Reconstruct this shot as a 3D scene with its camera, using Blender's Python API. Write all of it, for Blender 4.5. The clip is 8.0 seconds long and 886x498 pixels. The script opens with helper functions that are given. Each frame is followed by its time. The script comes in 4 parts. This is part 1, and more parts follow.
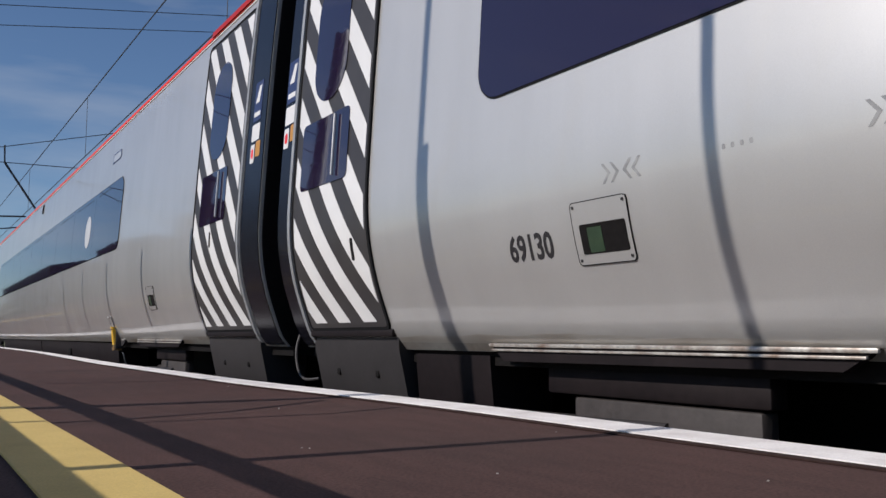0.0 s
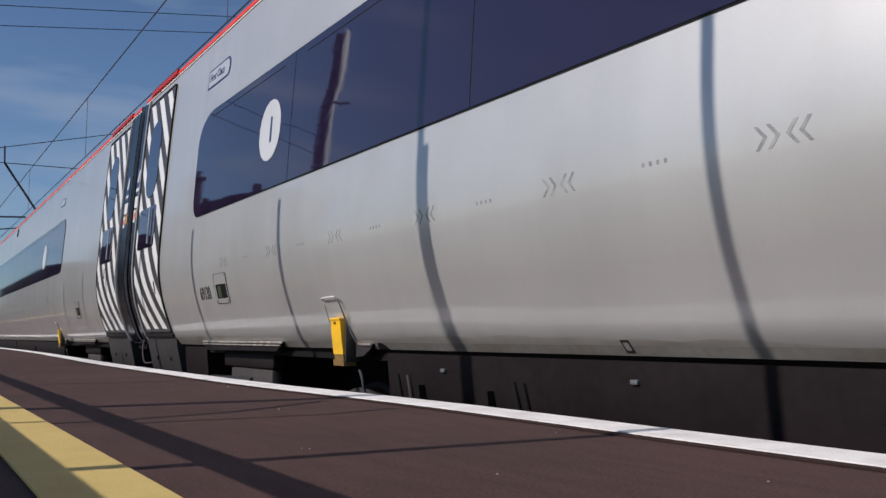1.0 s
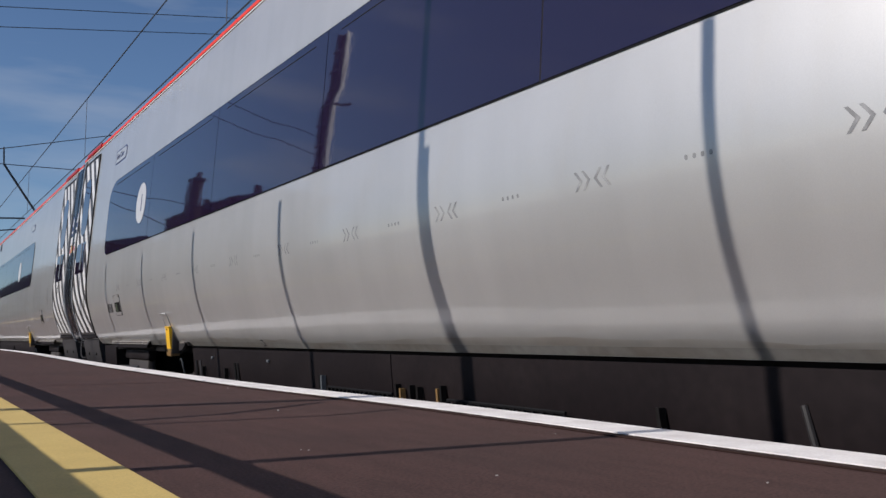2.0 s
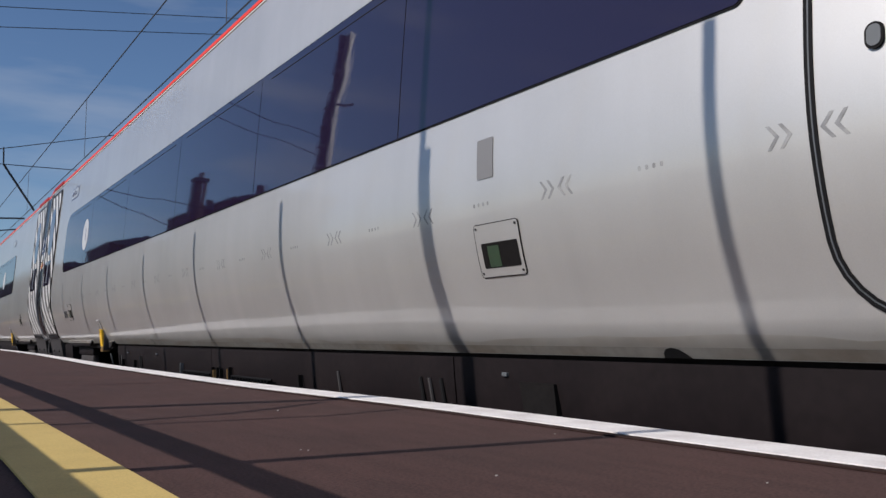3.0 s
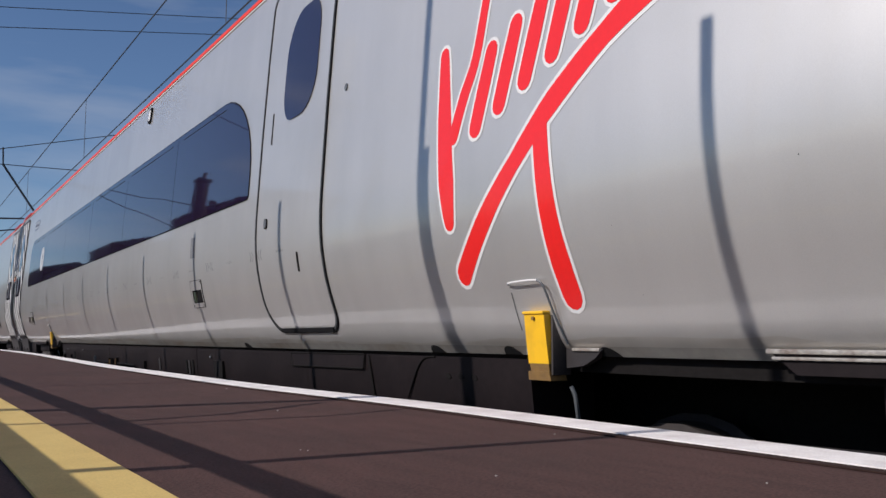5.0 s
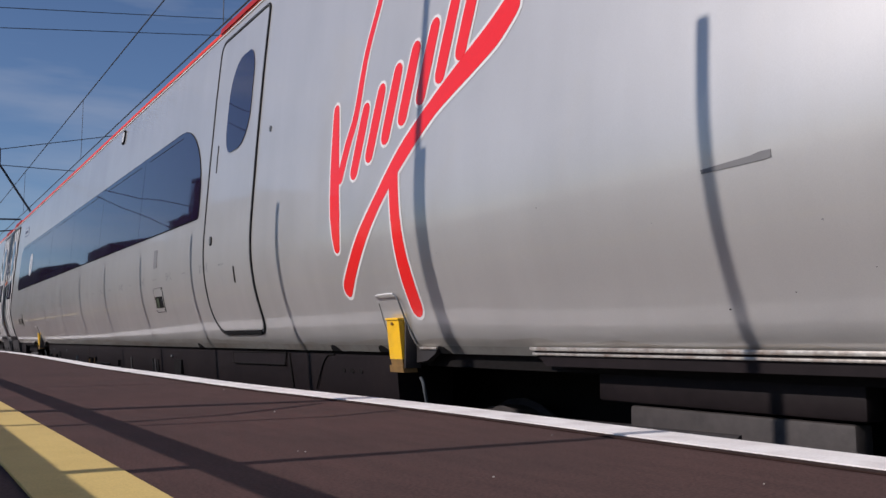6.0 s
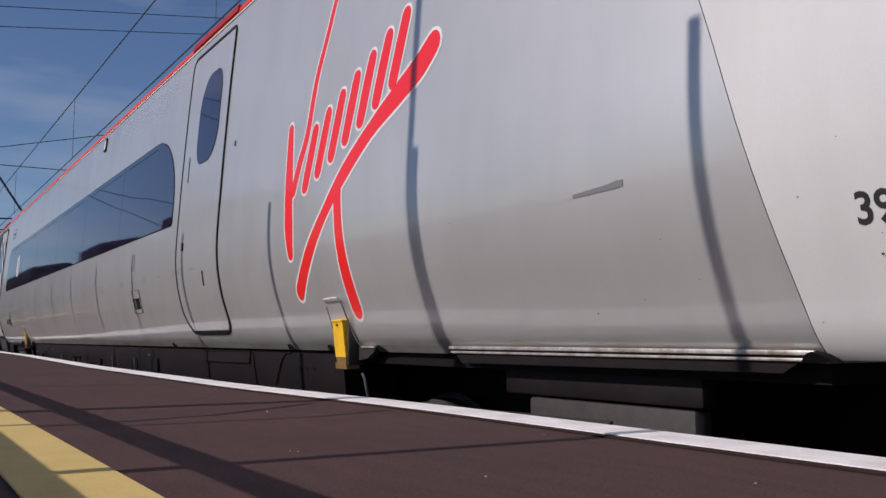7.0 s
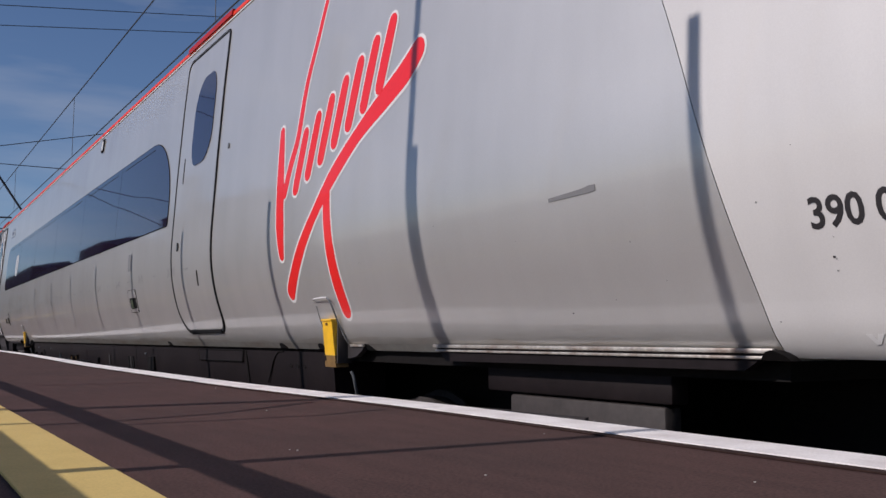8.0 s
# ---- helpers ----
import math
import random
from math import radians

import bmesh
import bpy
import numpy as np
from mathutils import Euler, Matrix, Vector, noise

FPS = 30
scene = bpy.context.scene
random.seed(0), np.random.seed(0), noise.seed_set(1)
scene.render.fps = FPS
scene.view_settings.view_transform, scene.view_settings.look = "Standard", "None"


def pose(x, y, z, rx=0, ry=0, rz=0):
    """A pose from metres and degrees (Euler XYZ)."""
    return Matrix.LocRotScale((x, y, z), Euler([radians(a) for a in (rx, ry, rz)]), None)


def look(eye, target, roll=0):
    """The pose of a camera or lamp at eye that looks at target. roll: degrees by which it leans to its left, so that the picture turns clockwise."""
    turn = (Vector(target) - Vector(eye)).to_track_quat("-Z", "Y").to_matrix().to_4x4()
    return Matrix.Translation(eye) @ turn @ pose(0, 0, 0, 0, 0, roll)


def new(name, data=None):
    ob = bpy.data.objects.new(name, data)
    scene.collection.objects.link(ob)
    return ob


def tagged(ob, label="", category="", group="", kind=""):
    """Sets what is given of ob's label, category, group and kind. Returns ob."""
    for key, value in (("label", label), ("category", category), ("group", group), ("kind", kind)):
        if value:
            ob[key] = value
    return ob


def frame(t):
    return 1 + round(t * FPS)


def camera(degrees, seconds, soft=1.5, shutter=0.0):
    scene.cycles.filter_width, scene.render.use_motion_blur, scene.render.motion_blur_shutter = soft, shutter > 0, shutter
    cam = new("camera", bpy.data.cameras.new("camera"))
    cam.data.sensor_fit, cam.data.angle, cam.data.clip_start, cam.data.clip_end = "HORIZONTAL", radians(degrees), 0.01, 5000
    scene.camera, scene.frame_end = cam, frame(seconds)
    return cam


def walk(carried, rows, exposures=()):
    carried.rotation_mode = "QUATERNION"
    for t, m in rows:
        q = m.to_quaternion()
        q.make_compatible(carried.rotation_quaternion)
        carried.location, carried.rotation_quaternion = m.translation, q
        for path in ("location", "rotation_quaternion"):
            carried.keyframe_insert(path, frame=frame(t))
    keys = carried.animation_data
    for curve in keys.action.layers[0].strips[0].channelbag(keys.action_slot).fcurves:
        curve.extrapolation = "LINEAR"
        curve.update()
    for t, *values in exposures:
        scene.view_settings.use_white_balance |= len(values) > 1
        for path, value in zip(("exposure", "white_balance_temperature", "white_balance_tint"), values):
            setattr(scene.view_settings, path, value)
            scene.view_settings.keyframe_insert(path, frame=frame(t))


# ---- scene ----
# ---- camera and its walk ----
def cam_pose(dx, dy):
    """Level camera a hand's width above the platform, turned by small angles."""
    pan, tilt = math.degrees(math.atan(dx / 1540)), math.degrees(math.atan(dy / 1540))
    yaw, pitch = radians(32.124 + pan * -1.0), radians(5.858 + tilt)
    eye = Vector((0, 0, 0.24))
    way = Vector((-math.cos(yaw) * math.cos(pitch), math.sin(yaw) * math.cos(pitch), math.sin(pitch)))
    return look(eye, eye + way)


cam = camera(53.97, 8.0)
walk(cam, [(0.0, cam_pose(2, -3.5)), (0.5, cam_pose(2, -3)), (1.0, cam_pose(2, -2.5)), (1.5, cam_pose(1.5, -1)),
           (3.0, cam_pose(0.3, 0)), (4.5, cam_pose(0, 0)), (5.5, cam_pose(-1.2, 1)), (6.0, cam_pose(-5, 2)),
           (6.5, cam_pose(-16, 2)), (7.0, cam_pose(-18, 1.5)), (7.5, cam_pose(-18.5, -0.5)), (8.0, cam_pose(-18.5, -0.5))],
     exposures=((0.0, -0.08, 6300, 13), (4.5, -0.07, 6300, 14), (6.0, -0.16, 6300, 17), (8.0, -0.25, 6300, 18)))

# ---- light ----
SUN_EL, SUN_AZ = 33.0, 183.0
world = bpy.data.worlds.new("world")
scene.world = world
world.use_nodes = True
wn = world.node_tree.nodes
sky = wn.new("ShaderNodeTexSky")
sky.sky_type, sky.sun_disc = "NISHITA", False
sky.sun_elevation, sky.sun_rotation = radians(SUN_EL), radians(SUN_AZ)
sky.altitude, sky.air_density, sky.dust_density, sky.ozone_density = 300, 1.0, 0.5, 5.0
wn["Background"].inputs["Strength"].default_value = 0.091
wl = world.node_tree.links
wtc, wmap, wnoise, wramp, wmix = (wn.new("ShaderNode" + k) for k in ("TexCoord", "Mapping", "TexNoise", "MapRange", "Mix"))
wmap.inputs["Scale"].default_value = (1.5, 1.5, 9.0)
wnoise.inputs["Scale"].default_value, wnoise.inputs["Detail"].default_value = 2.2, 5
wramp.inputs["From Min"].default_value, wramp.inputs["From Max"].default_value, wramp.inputs["To Max"].default_value = 0.50, 0.85, 0.5
wmix.data_type, wmix.inputs["B"].default_value = "RGBA", (5.2, 5.6, 6.2, 1)
wl.new(wtc.outputs["Generated"], wmap.inputs["Vector"])
wl.new(wmap.outputs[0], wnoise.inputs["Vector"])
wl.new(wnoise.outputs["Fac"], wramp.inputs["Value"])
wl.new(wramp.outputs[0], wmix.inputs["Factor"])
wl.new(sky.outputs[0], wmix.inputs["A"])
wl.new(wmix.outputs["Result"], wn["Background"].inputs["Color"])
sun_data = bpy.data.lights.new("sun", "SUN")
sun_data.energy, sun_data.angle, sun_data.color = 4.6, radians(0.5), (1.0, 0.93, 0.83)
sun = new("sun", sun_data)
sd = Vector((math.sin(radians(SUN_AZ)) * math.cos(radians(SUN_EL)), math.cos(radians(SUN_AZ)) * math.cos(radians(SUN_EL)), math.sin(radians(SUN_EL))))
sun.matrix_world = look(sd * 60, (0, 0, 0))


# ---- materials ----
def material(name, colour, rough=0.5, metal=0.0, coat=0.0, grain=0.0, grain_scale=40.0, stain=0.0, stain_scale=2.0,
             bump=0.0, spec=0.5, stain_colour=None, vary=0.0, coat_rough=0.04, streak=0.0, streak_scale=(2.6, 1.0, 0.5)):
    m = bpy.data.materials.new(name)
    m.use_nodes = True
    nt = m.node_tree
    n, l = nt.nodes, nt.links
    b = n["Principled BSDF"]
    b.inputs["Base Color"].default_value = (*colour, 1)
    b.inputs["Roughness"].default_value, b.inputs["Metallic"].default_value = rough, metal
    b.inputs["Coat Weight"].default_value, b.inputs["Coat Roughness"].default_value = coat, coat_rough
    b.inputs["Specular IOR Level"].default_value = spec
    tc = n.new("ShaderNodeTexCoord")
    src = None
    if grain or stain or vary or streak:
        rgb = n.new("ShaderNodeRGB")
        rgb.outputs[0].default_value = (*colour, 1)
        src = rgb.outputs[0]
    if stain:
        tx = n.new("ShaderNodeTexNoise")
        tx.inputs["Scale"].default_value, tx.inputs["Detail"].default_value = stain_scale, 6
        ramp = n.new("ShaderNodeMapRange")
        ramp.inputs["From Min"].default_value, ramp.inputs["From Max"].default_value = 0.42, 0.72
        ramp.inputs["To Max"].default_value = stain
        mix = n.new("ShaderNodeMix")
        mix.data_type = "RGBA"
        mix.inputs["B"].default_value = (*(stain_colour or [c * 0.5 for c in colour]), 1)
        l.new(tc.outputs["Object"], tx.inputs["Vector"])
        l.new(tx.outputs["Fac"], ramp.inputs["Value"])
        l.new(ramp.outputs[0], mix.inputs["Factor"])
        l.new(src, mix.inputs["A"])
        src = mix.outputs["Result"]
    if streak:
        # run-off streaks, drawn out downwards
        mp, ts = n.new("ShaderNodeMapping"), n.new("ShaderNodeTexNoise")
        mp.inputs["Scale"].default_value = streak_scale
        ts.inputs["Scale"].default_value, ts.inputs["Detail"].default_value = 2.0, 6
        rs, sc = n.new("ShaderNodeMapRange"), n.new("ShaderNodeVectorMath")
        rs.inputs["From Min"].default_value, rs.inputs["From Max"].default_value = 0.35, 0.7
        rs.inputs["To Min"].default_value, rs.inputs["To Max"].default_value = 1.0, 1 - streak
        sc.operation = "SCALE"
        l.new(tc.outputs["Object"], mp.inputs["Vector"])
        l.new(mp.outputs[0], ts.inputs["Vector"])
        l.new(ts.outputs["Fac"], rs.inputs["Value"])
        l.new(src, sc.inputs[0])
        l.new(rs.outputs[0], sc.inputs["Scale"])
        src = sc.outputs[0]
    if grain:
        tg = n.new("ShaderNodeTexNoise")
        tg.inputs["Scale"].default_value, tg.inputs["Detail"].default_value = grain_scale, 4
        mr = n.new("ShaderNodeMapRange")
        mr.inputs["From Min"].default_value, mr.inputs["From Max"].default_value = 0.3, 0.7
        mr.inputs["To Min"].default_value, mr.inputs["To Max"].default_value = 1 - grain, 1 + grain
        mul = n.new("ShaderNodeVectorMath")
        mul.operation = "SCALE"
        l.new(tc.outputs["Object"], tg.inputs["Vector"])
        l.new(tg.outputs["Fac"], mr.inputs["Value"])
        l.new(src, mul.inputs[0])
        l.new(mr.outputs[0], mul.inputs["Scale"])
        src = mul.outputs[0]
    if vary:
        oi = n.new("ShaderNodeObjectInfo")
        mv = n.new("ShaderNodeMapRange")
        mv.inputs["To Min"].default_value, mv.inputs["To Max"].default_value = 1 - vary, 1 + vary
        mu = n.new("ShaderNodeVectorMath")
        mu.operation = "SCALE"
        l.new(oi.outputs["Random"], mv.inputs["Value"])
        l.new(src, mu.inputs[0])
        l.new(mv.outputs[0], mu.inputs["Scale"])
        src = mu.outputs[0]
    if src:
        l.new(src, b.inputs["Base Color"])
    if bump:
        tb = n.new("ShaderNodeTexNoise")
        tb.inputs["Scale"].default_value, tb.inputs["Detail"].default_value = grain_scale, 5
        bp = n.new("ShaderNodeBump")
        bp.inputs["Strength"].default_value, bp.inputs["Distance"].default_value = bump, 0.01
        l.new(tc.outputs["Object"], tb.inputs["Vector"])
        l.new(tb.outputs["Fac"], bp.inputs["Height"])
        l.new(bp.outputs[0], b.inputs["Normal"])
    return m


SILVER = material("silver_paint", (0.568, 0.559, 0.544), 0.47, 0.64, 0.9, streak=0.06, grain=0.03, grain_scale=300, stain=0.3, stain_scale=1.3, stain_colour=(0.40, 0.395, 0.38), coat_rough=0.075)
SILVER.node_tree.nodes["Principled BSDF"].inputs["Coat IOR"].default_value = 1.57
LOWRAIL = material("grimy_silver_paint", (0.36, 0.352, 0.332), 0.5, 0.5, 0.4, grain=0.12, grain_scale=20, stain=0.75, stain_scale=2.2, stain_colour=(0.22, 0.17, 0.13))
GRIME = material("grimed_silver_paint", (0.54, 0.522, 0.49), 0.47, 0.64, 0.9, streak=0.12, streak_scale=(4.0, 1.0, 0.5), stain=0.7, stain_scale=3.0, stain_colour=(0.43, 0.38, 0.33), coat_rough=0.085)
PALE = material("pale_silver_paint", (0.60, 0.60, 0.59), 0.47, 0.68, 0.6, coat_rough=0.05)
NOSE = material("white_nose_paint", (0.55, 0.54, 0.53), 0.4, 0.0, 0.6, streak=0.08, grain=0.03, grain_scale=250, stain=0.2, stain_scale=2, stain_colour=(0.6, 0.58, 0.56), coat_rough=0.04)
RED = material("red_stripe_paint", (0.70, 0.040, 0.012), 0.45, spec=0.3, coat=0.1, stain=0.2, stain_scale=3)
DARKRED = material("dark_red_paint", (0.36, 0.010, 0.007), 0.5, spec=0.3, coat=0.05, stain=0.2, stain_scale=3)
LOGO_RED = material("logo_red_vinyl", (0.72, 0.014, 0.012), 0.35, coat=0.3, grain=0.03, grain_scale=60)
WHITE = material("white_vinyl", (0.66, 0.655, 0.65), 0.4, coat=0.2, stain=0.15, stain_scale=6)
BLACK = material("black_vinyl", (0.036, 0.033, 0.034), 0.45, spec=0.35, coat=0.08, stain=0.3, stain_scale=5, stain_colour=(0.07, 0.065, 0.06))
DISC = material("pale_disc_vinyl", (0.47, 0.48, 0.50), 0.45, coat=0.2, stain=0.15, stain_scale=6)
GLASS = material("tinted_window_glass", (0.014, 0.008, 0.026), 0.03, coat=0.5, coat_rough=0.01, spec=0.6, bump=0.07, grain_scale=3.0)
RUBBER = material("black_rubber_seal", (0.008, 0.008, 0.009), 0.8, spec=0.15, grain=0.2, grain_scale=80)
NAVY = material("navy_end_panel", (0.008, 0.008, 0.012), 0.22, coat=0.0, spec=0.3, stain=0.3, stain_scale=4)
BLUE = material("blue_sticker", (0.022, 0.034, 0.10), 0.4)
YELLOW = material("yellow_metal_paint", (0.80, 0.46, 0.012), 0.4, coat=0.2, stain=0.35, stain_scale=14, stain_colour=(0.42, 0.22, 0.03))
STEEL = material("bare_steel", (0.45, 0.44, 0.43), 0.38, 0.8, grain=0.1, grain_scale=60, stain=0.3, stain_scale=8)
TRIM = material("worn_step_trim", (0.42, 0.40, 0.37), 0.45, 0.4, stain=0.85, stain_scale=16, stain_colour=(0.15, 0.09, 0.06), grain=0.25, grain_scale=70)
UNDER = material("underframe_grime", (0.036, 0.030, 0.029), 0.7, stain=0.6, stain_scale=4, stain_colour=(0.025, 0.021, 0.02), grain=0.2, grain_scale=30, bump=0.2)
UNDER2 = material("dark_skirt_paint", (0.0085, 0.0058, 0.0066), 0.62, spec=0.18, stain=0.6, stain_scale=3, stain_colour=(0.016, 0.0115, 0.012), grain=0.2, grain_scale=25)
FAIRING = material("grey_step_fairing", (0.025, 0.022, 0.023), 0.55, stain=0.5, stain_scale=5, grain=0.12)
GREY_MARK = material("grey_marking", (0.16, 0.16, 0.165), 0.5)
FAINT = material("faded_marking", (0.20, 0.20, 0.205), 0.5, 0.1, 0.3, stain=0.8, stain_scale=25, stain_colour=(0.40, 0.40, 0.395))
EDGE_DIRT = material("edge_joint_dirt", (0.026, 0.014, 0.012), 0.95, spec=0.15, stain=0.6, stain_scale=6, stain_colour=(0.045, 0.025, 0.022), grain=0.3, grain_scale=120)
INK = material("number_ink", (0.02, 0.018, 0.02), 0.5)
# near-black for gaps and openings; their shade is put into the colour
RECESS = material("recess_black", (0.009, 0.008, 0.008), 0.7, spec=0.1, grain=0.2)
GREEN = material("green_label", (0.03, 0.055, 0.032), 0.35, coat=0.3, stain=0.4, stain_scale=30)
OCHRE = material("ochre_clip_paint", (0.20, 0.115, 0.035), 0.6, stain=0.6, stain_scale=30, stain_colour=(0.10, 0.06, 0.03))
ORANGE = material("orange_sticker", (0.42, 0.20, 0.04), 0.45)
TARMAC = material("platform_tarmac", (0.069, 0.035, 0.031), 0.9, streak=0.22, streak_scale=(2.2, 9.0, 1.0), stain=0.55, stain_scale=1.6, stain_colour=(0.046, 0.026, 0.024), grain=0.4, grain_scale=150, bump=0.2, spec=0.25)
COPING = material("platform_wall_concrete", (0.2, 0.19, 0.18), 0.9, stain=0.6, stain_scale=3, grain=0.2)
LINE_WHITE = material("white_line_paint", (0.76, 0.735, 0.725), 0.7, stain=0.75, stain_scale=7, stain_colour=(0.52, 0.48, 0.47), grain=0.10, grain_scale=140, bump=0.2)
LINE_YELLOW = material("yellow_line_paint", (0.56, 0.41, 0.135), 0.75, stain=0.45, stain_scale=7, stain_colour=(0.45, 0.32, 0.10), grain=0.10, grain_scale=260, bump=0.06)
BALLAST = material("ballast_stone", (0.12, 0.105, 0.095), 0.95, stain=0.6, stain_scale=12, grain=0.45, grain_scale=35, bump=1.0)
RAIL = material("rail_steel", (0.22, 0.15, 0.11), 0.5, 0.6, stain=0.5, stain_scale=10)
SLEEPER = material("concrete_sleeper", (0.24, 0.22, 0.20), 0.9, stain=0.5, stain_scale=4, grain=0.2)
GROUND = material("rough_ground", (0.11, 0.12, 0.06), 0.95, stain=0.7, stain_scale=0.4, stain_colour=(0.08, 0.07, 0.05), grain=0.3, grain_scale=6)
WIRE = material("dark_copper_wire", (0.03, 0.033, 0.04), 0.6)
GALV = material("galvanised_steel", (0.36, 0.37, 0.38), 0.5, 0.5, stain=0.4, stain_scale=5, grain=0.12)
FENCE = material("painted_fence_steel", (0.10, 0.11, 0.12), 0.5, stain=0.4, stain_scale=6)
BRICK = material("sooty_brick", (0.075, 0.045, 0.036), 0.9, stain=0.6, stain_scale=2, grain=0.25, grain_scale=12)
SLATE = material("roof_slate", (0.07, 0.072, 0.08), 0.7, stain=0.5, stain_scale=3, grain=0.2)
LEAF = material("dark_leaf", (0.045, 0.075, 0.022), 0.6, grain=0.4, grain_scale=3)
BARK = material("bark", (0.10, 0.075, 0.055), 0.9, grain=0.3, grain_scale=12, bump=0.6)
PEBBLE = material("pale_grit", (0.30, 0.28, 0.26), 0.9, vary=0.3)


# ---- geometry helpers ----
TRACK_Y, RAIL_Z = 3.22, -0.915
SIDE_Z = [0.0, 0.17, 0.20, 0.22, 0.245, 0.315, 0.39, 0.47, 0.55, 0.625, 0.70, 0.78, 0.86, 0.95, 1.10, 1.50, 2.00, 2.43, 2.62]
SIDE_Y = [2.16, 2.072, 2.043, 2.024, 2.006, 1.979, 1.952, 1.924, 1.901, 1.885, 1.872, 1.864, 1.861, 1.862, 1.870, 1.894, 1.930, 1.968, 2.000]
_zz = np.linspace(-0.1, 2.7, 281)
_yy = np.convolve(np.pad(np.interp(_zz, SIDE_Z, SIDE_Y), 3, mode="edge"), np.ones(7) / 7, "valid")


def side(z):
    """How far across the platform the coach side stands at the height z."""
    return float(np.interp(z, _zz, _yy))


def curve(x):
    """How far the track bends away from the platform's line at x."""
    return float(np.interp(x, [-60, -25, -18, -8], [0.20, 0.130, 0.085, 0.0]))


def finish(bm, angle=0.6):
    bmesh.ops.recalc_face_normals(bm, faces=bm.faces)
    for f in bm.faces:
        f.smooth = True
    for e in bm.edges:
        e.smooth = len(e.link_faces) == 2 and e.calc_face_angle(0) < angle
    return bm


def part(name, bm, mat, parent=None, label="", kind=""):
    """Links a bmesh as one mesh object under a thing or a part. Coordinates are the world's at the start."""
    finish(bm)
    me = bpy.data.meshes.new(name)
    bm.to_mesh(me)
    bm.free()
    me.materials.append(mat)
    ob = new(name, me)
    if parent is not None:
        ob.parent = parent
        base = parent
        while base.parent:
            base = base.parent
        if parent == base and base.type == "EMPTY":
            ob.location = -Vector(base["base"])
    return tagged(ob, label, kind=kind)


def thing(name, base, label, category, group="", kind=""):
    ob = new(name)
    ob.location, ob["base"] = base, base
    ob.empty_display_size = 0.2
    return tagged(ob, label, category, group, kind)


def box(bm, lo, hi, bevel=0.0):
    r = bmesh.ops.create_cube(bm, size=1)
    c, s = [(a + b) / 2 for a, b in zip(lo, hi)], [b - a for a, b in zip(lo, hi)]
    for v in r["verts"]:
        v.co = Vector([v.co[i] * s[i] + c[i] for i in range(3)])
    if bevel:
        es = list({e for v in r["verts"] for e in v.link_edges})
        bmesh.ops.bevel(bm, geom=es, offset=bevel, segments=2, affect="EDGES", profile=0.5)
    return bm


def boxed(lo, hi, bevel=0.0):
    return box(bmesh.new(), lo, hi, bevel)


def tube(bm, points, radius, sides=8, radii=None):
    """A round bar through the points."""
    pts = [Vector(p) for p in points]
    rings = []
    for i, p in enumerate(pts):
        d = (pts[min(i + 1, len(pts) - 1)] - pts[max(i - 1, 0)]).normalized()
        a = d.orthogonal().normalized() if i == 0 else (u - d * u.dot(d)).normalized()
        u, w = a, d.cross(a)
        r = radii[i] if radii else radius
        rings.append([bm.verts.new(p + (a * math.cos(k) + w * math.sin(k)) * r) for k in [2 * math.pi * j / sides for j in range(sides)]])
    for a, b in zip(rings, rings[1:]):
        for j in range(sides):
            bm.faces.new((a[j], a[(j + 1) % sides], b[(j + 1) % sides], b[j]))
    bm.faces.new(rings[0][::-1])
    bm.faces.new(rings[-1])
    return bm


def on_side(bm, off, thick, step=0.06):
    """Bends flat faces in the plane x, z on to the coach side, that far proud of it, and gives them thickness."""
    bmesh.ops.triangulate(bm, faces=bm.faces)
    zs = [v.co.z for v in bm.verts]
    z = math.ceil(min(zs) / step) * step
    while z < max(zs) - 1e-4:
        bmesh.ops.bisect_plane(bm, geom=bm.verts[:] + bm.edges[:] + bm.faces[:], plane_co=(0, 0, z), plane_no=(0, 0, 1))
        z += step
    for v in bm.verts:
        v.co.y = side(v.co.z) - off
    if thick:
        r = bmesh.ops.extrude_face_region(bm, geom=bm.faces[:])
        for g in r["geom"]:
            if isinstance(g, bmesh.types.BMVert):
                g.co.y -= thick
    return bm


def flat(points):
    bm = bmesh.new()
    bm.faces.new([bm.verts.new((x, 0, z)) for x, z in points])
    return bm


def rounded(x0, x1, z0, z1, radii, n=7):
    """Outline of a rectangle with its four corner radii: bottom left, bottom right, top right, top left."""
    pts = []
    for (cx, cz, sx, sz), r, a0 in zip(((x0, z0, 1, 1), (x1, z0, -1, 1), (x1, z1, -1, -1), (x0, z1, 1, -1)), radii, (180, 270, 0, 90)):
        rx, rz = r if isinstance(r, tuple) else (r, r)
        for k in range(n):
            a = radians(a0 + 90 * k / (n - 1))
            pts.append((cx + sx * rx + rx * math.cos(a), cz + sz * rz + rz * math.sin(a)))
    return pts


def grown(pts, d):
    """The outline moved outwards by d."""
    out = []
    for i, p in enumerate(pts):
        a, b = Vector(pts[i - 1]), Vector(pts[(i + 1) % len(pts)])
        t = (b - a).normalized()
        out.append((p[0] + t.y * d, p[1] - t.x * d))
    return out


def ring(pts, d):
    bm = bmesh.new()
    a = [bm.verts.new((x, 0, z)) for x, z in pts]
    b = [bm.verts.new((x, 0, z)) for x, z in grown(pts, d)]
    for i in range(len(a)):
        j = (i + 1) % len(a)
        bm.faces.new((a[i], a[j], b[j], b[i]))
    return bm


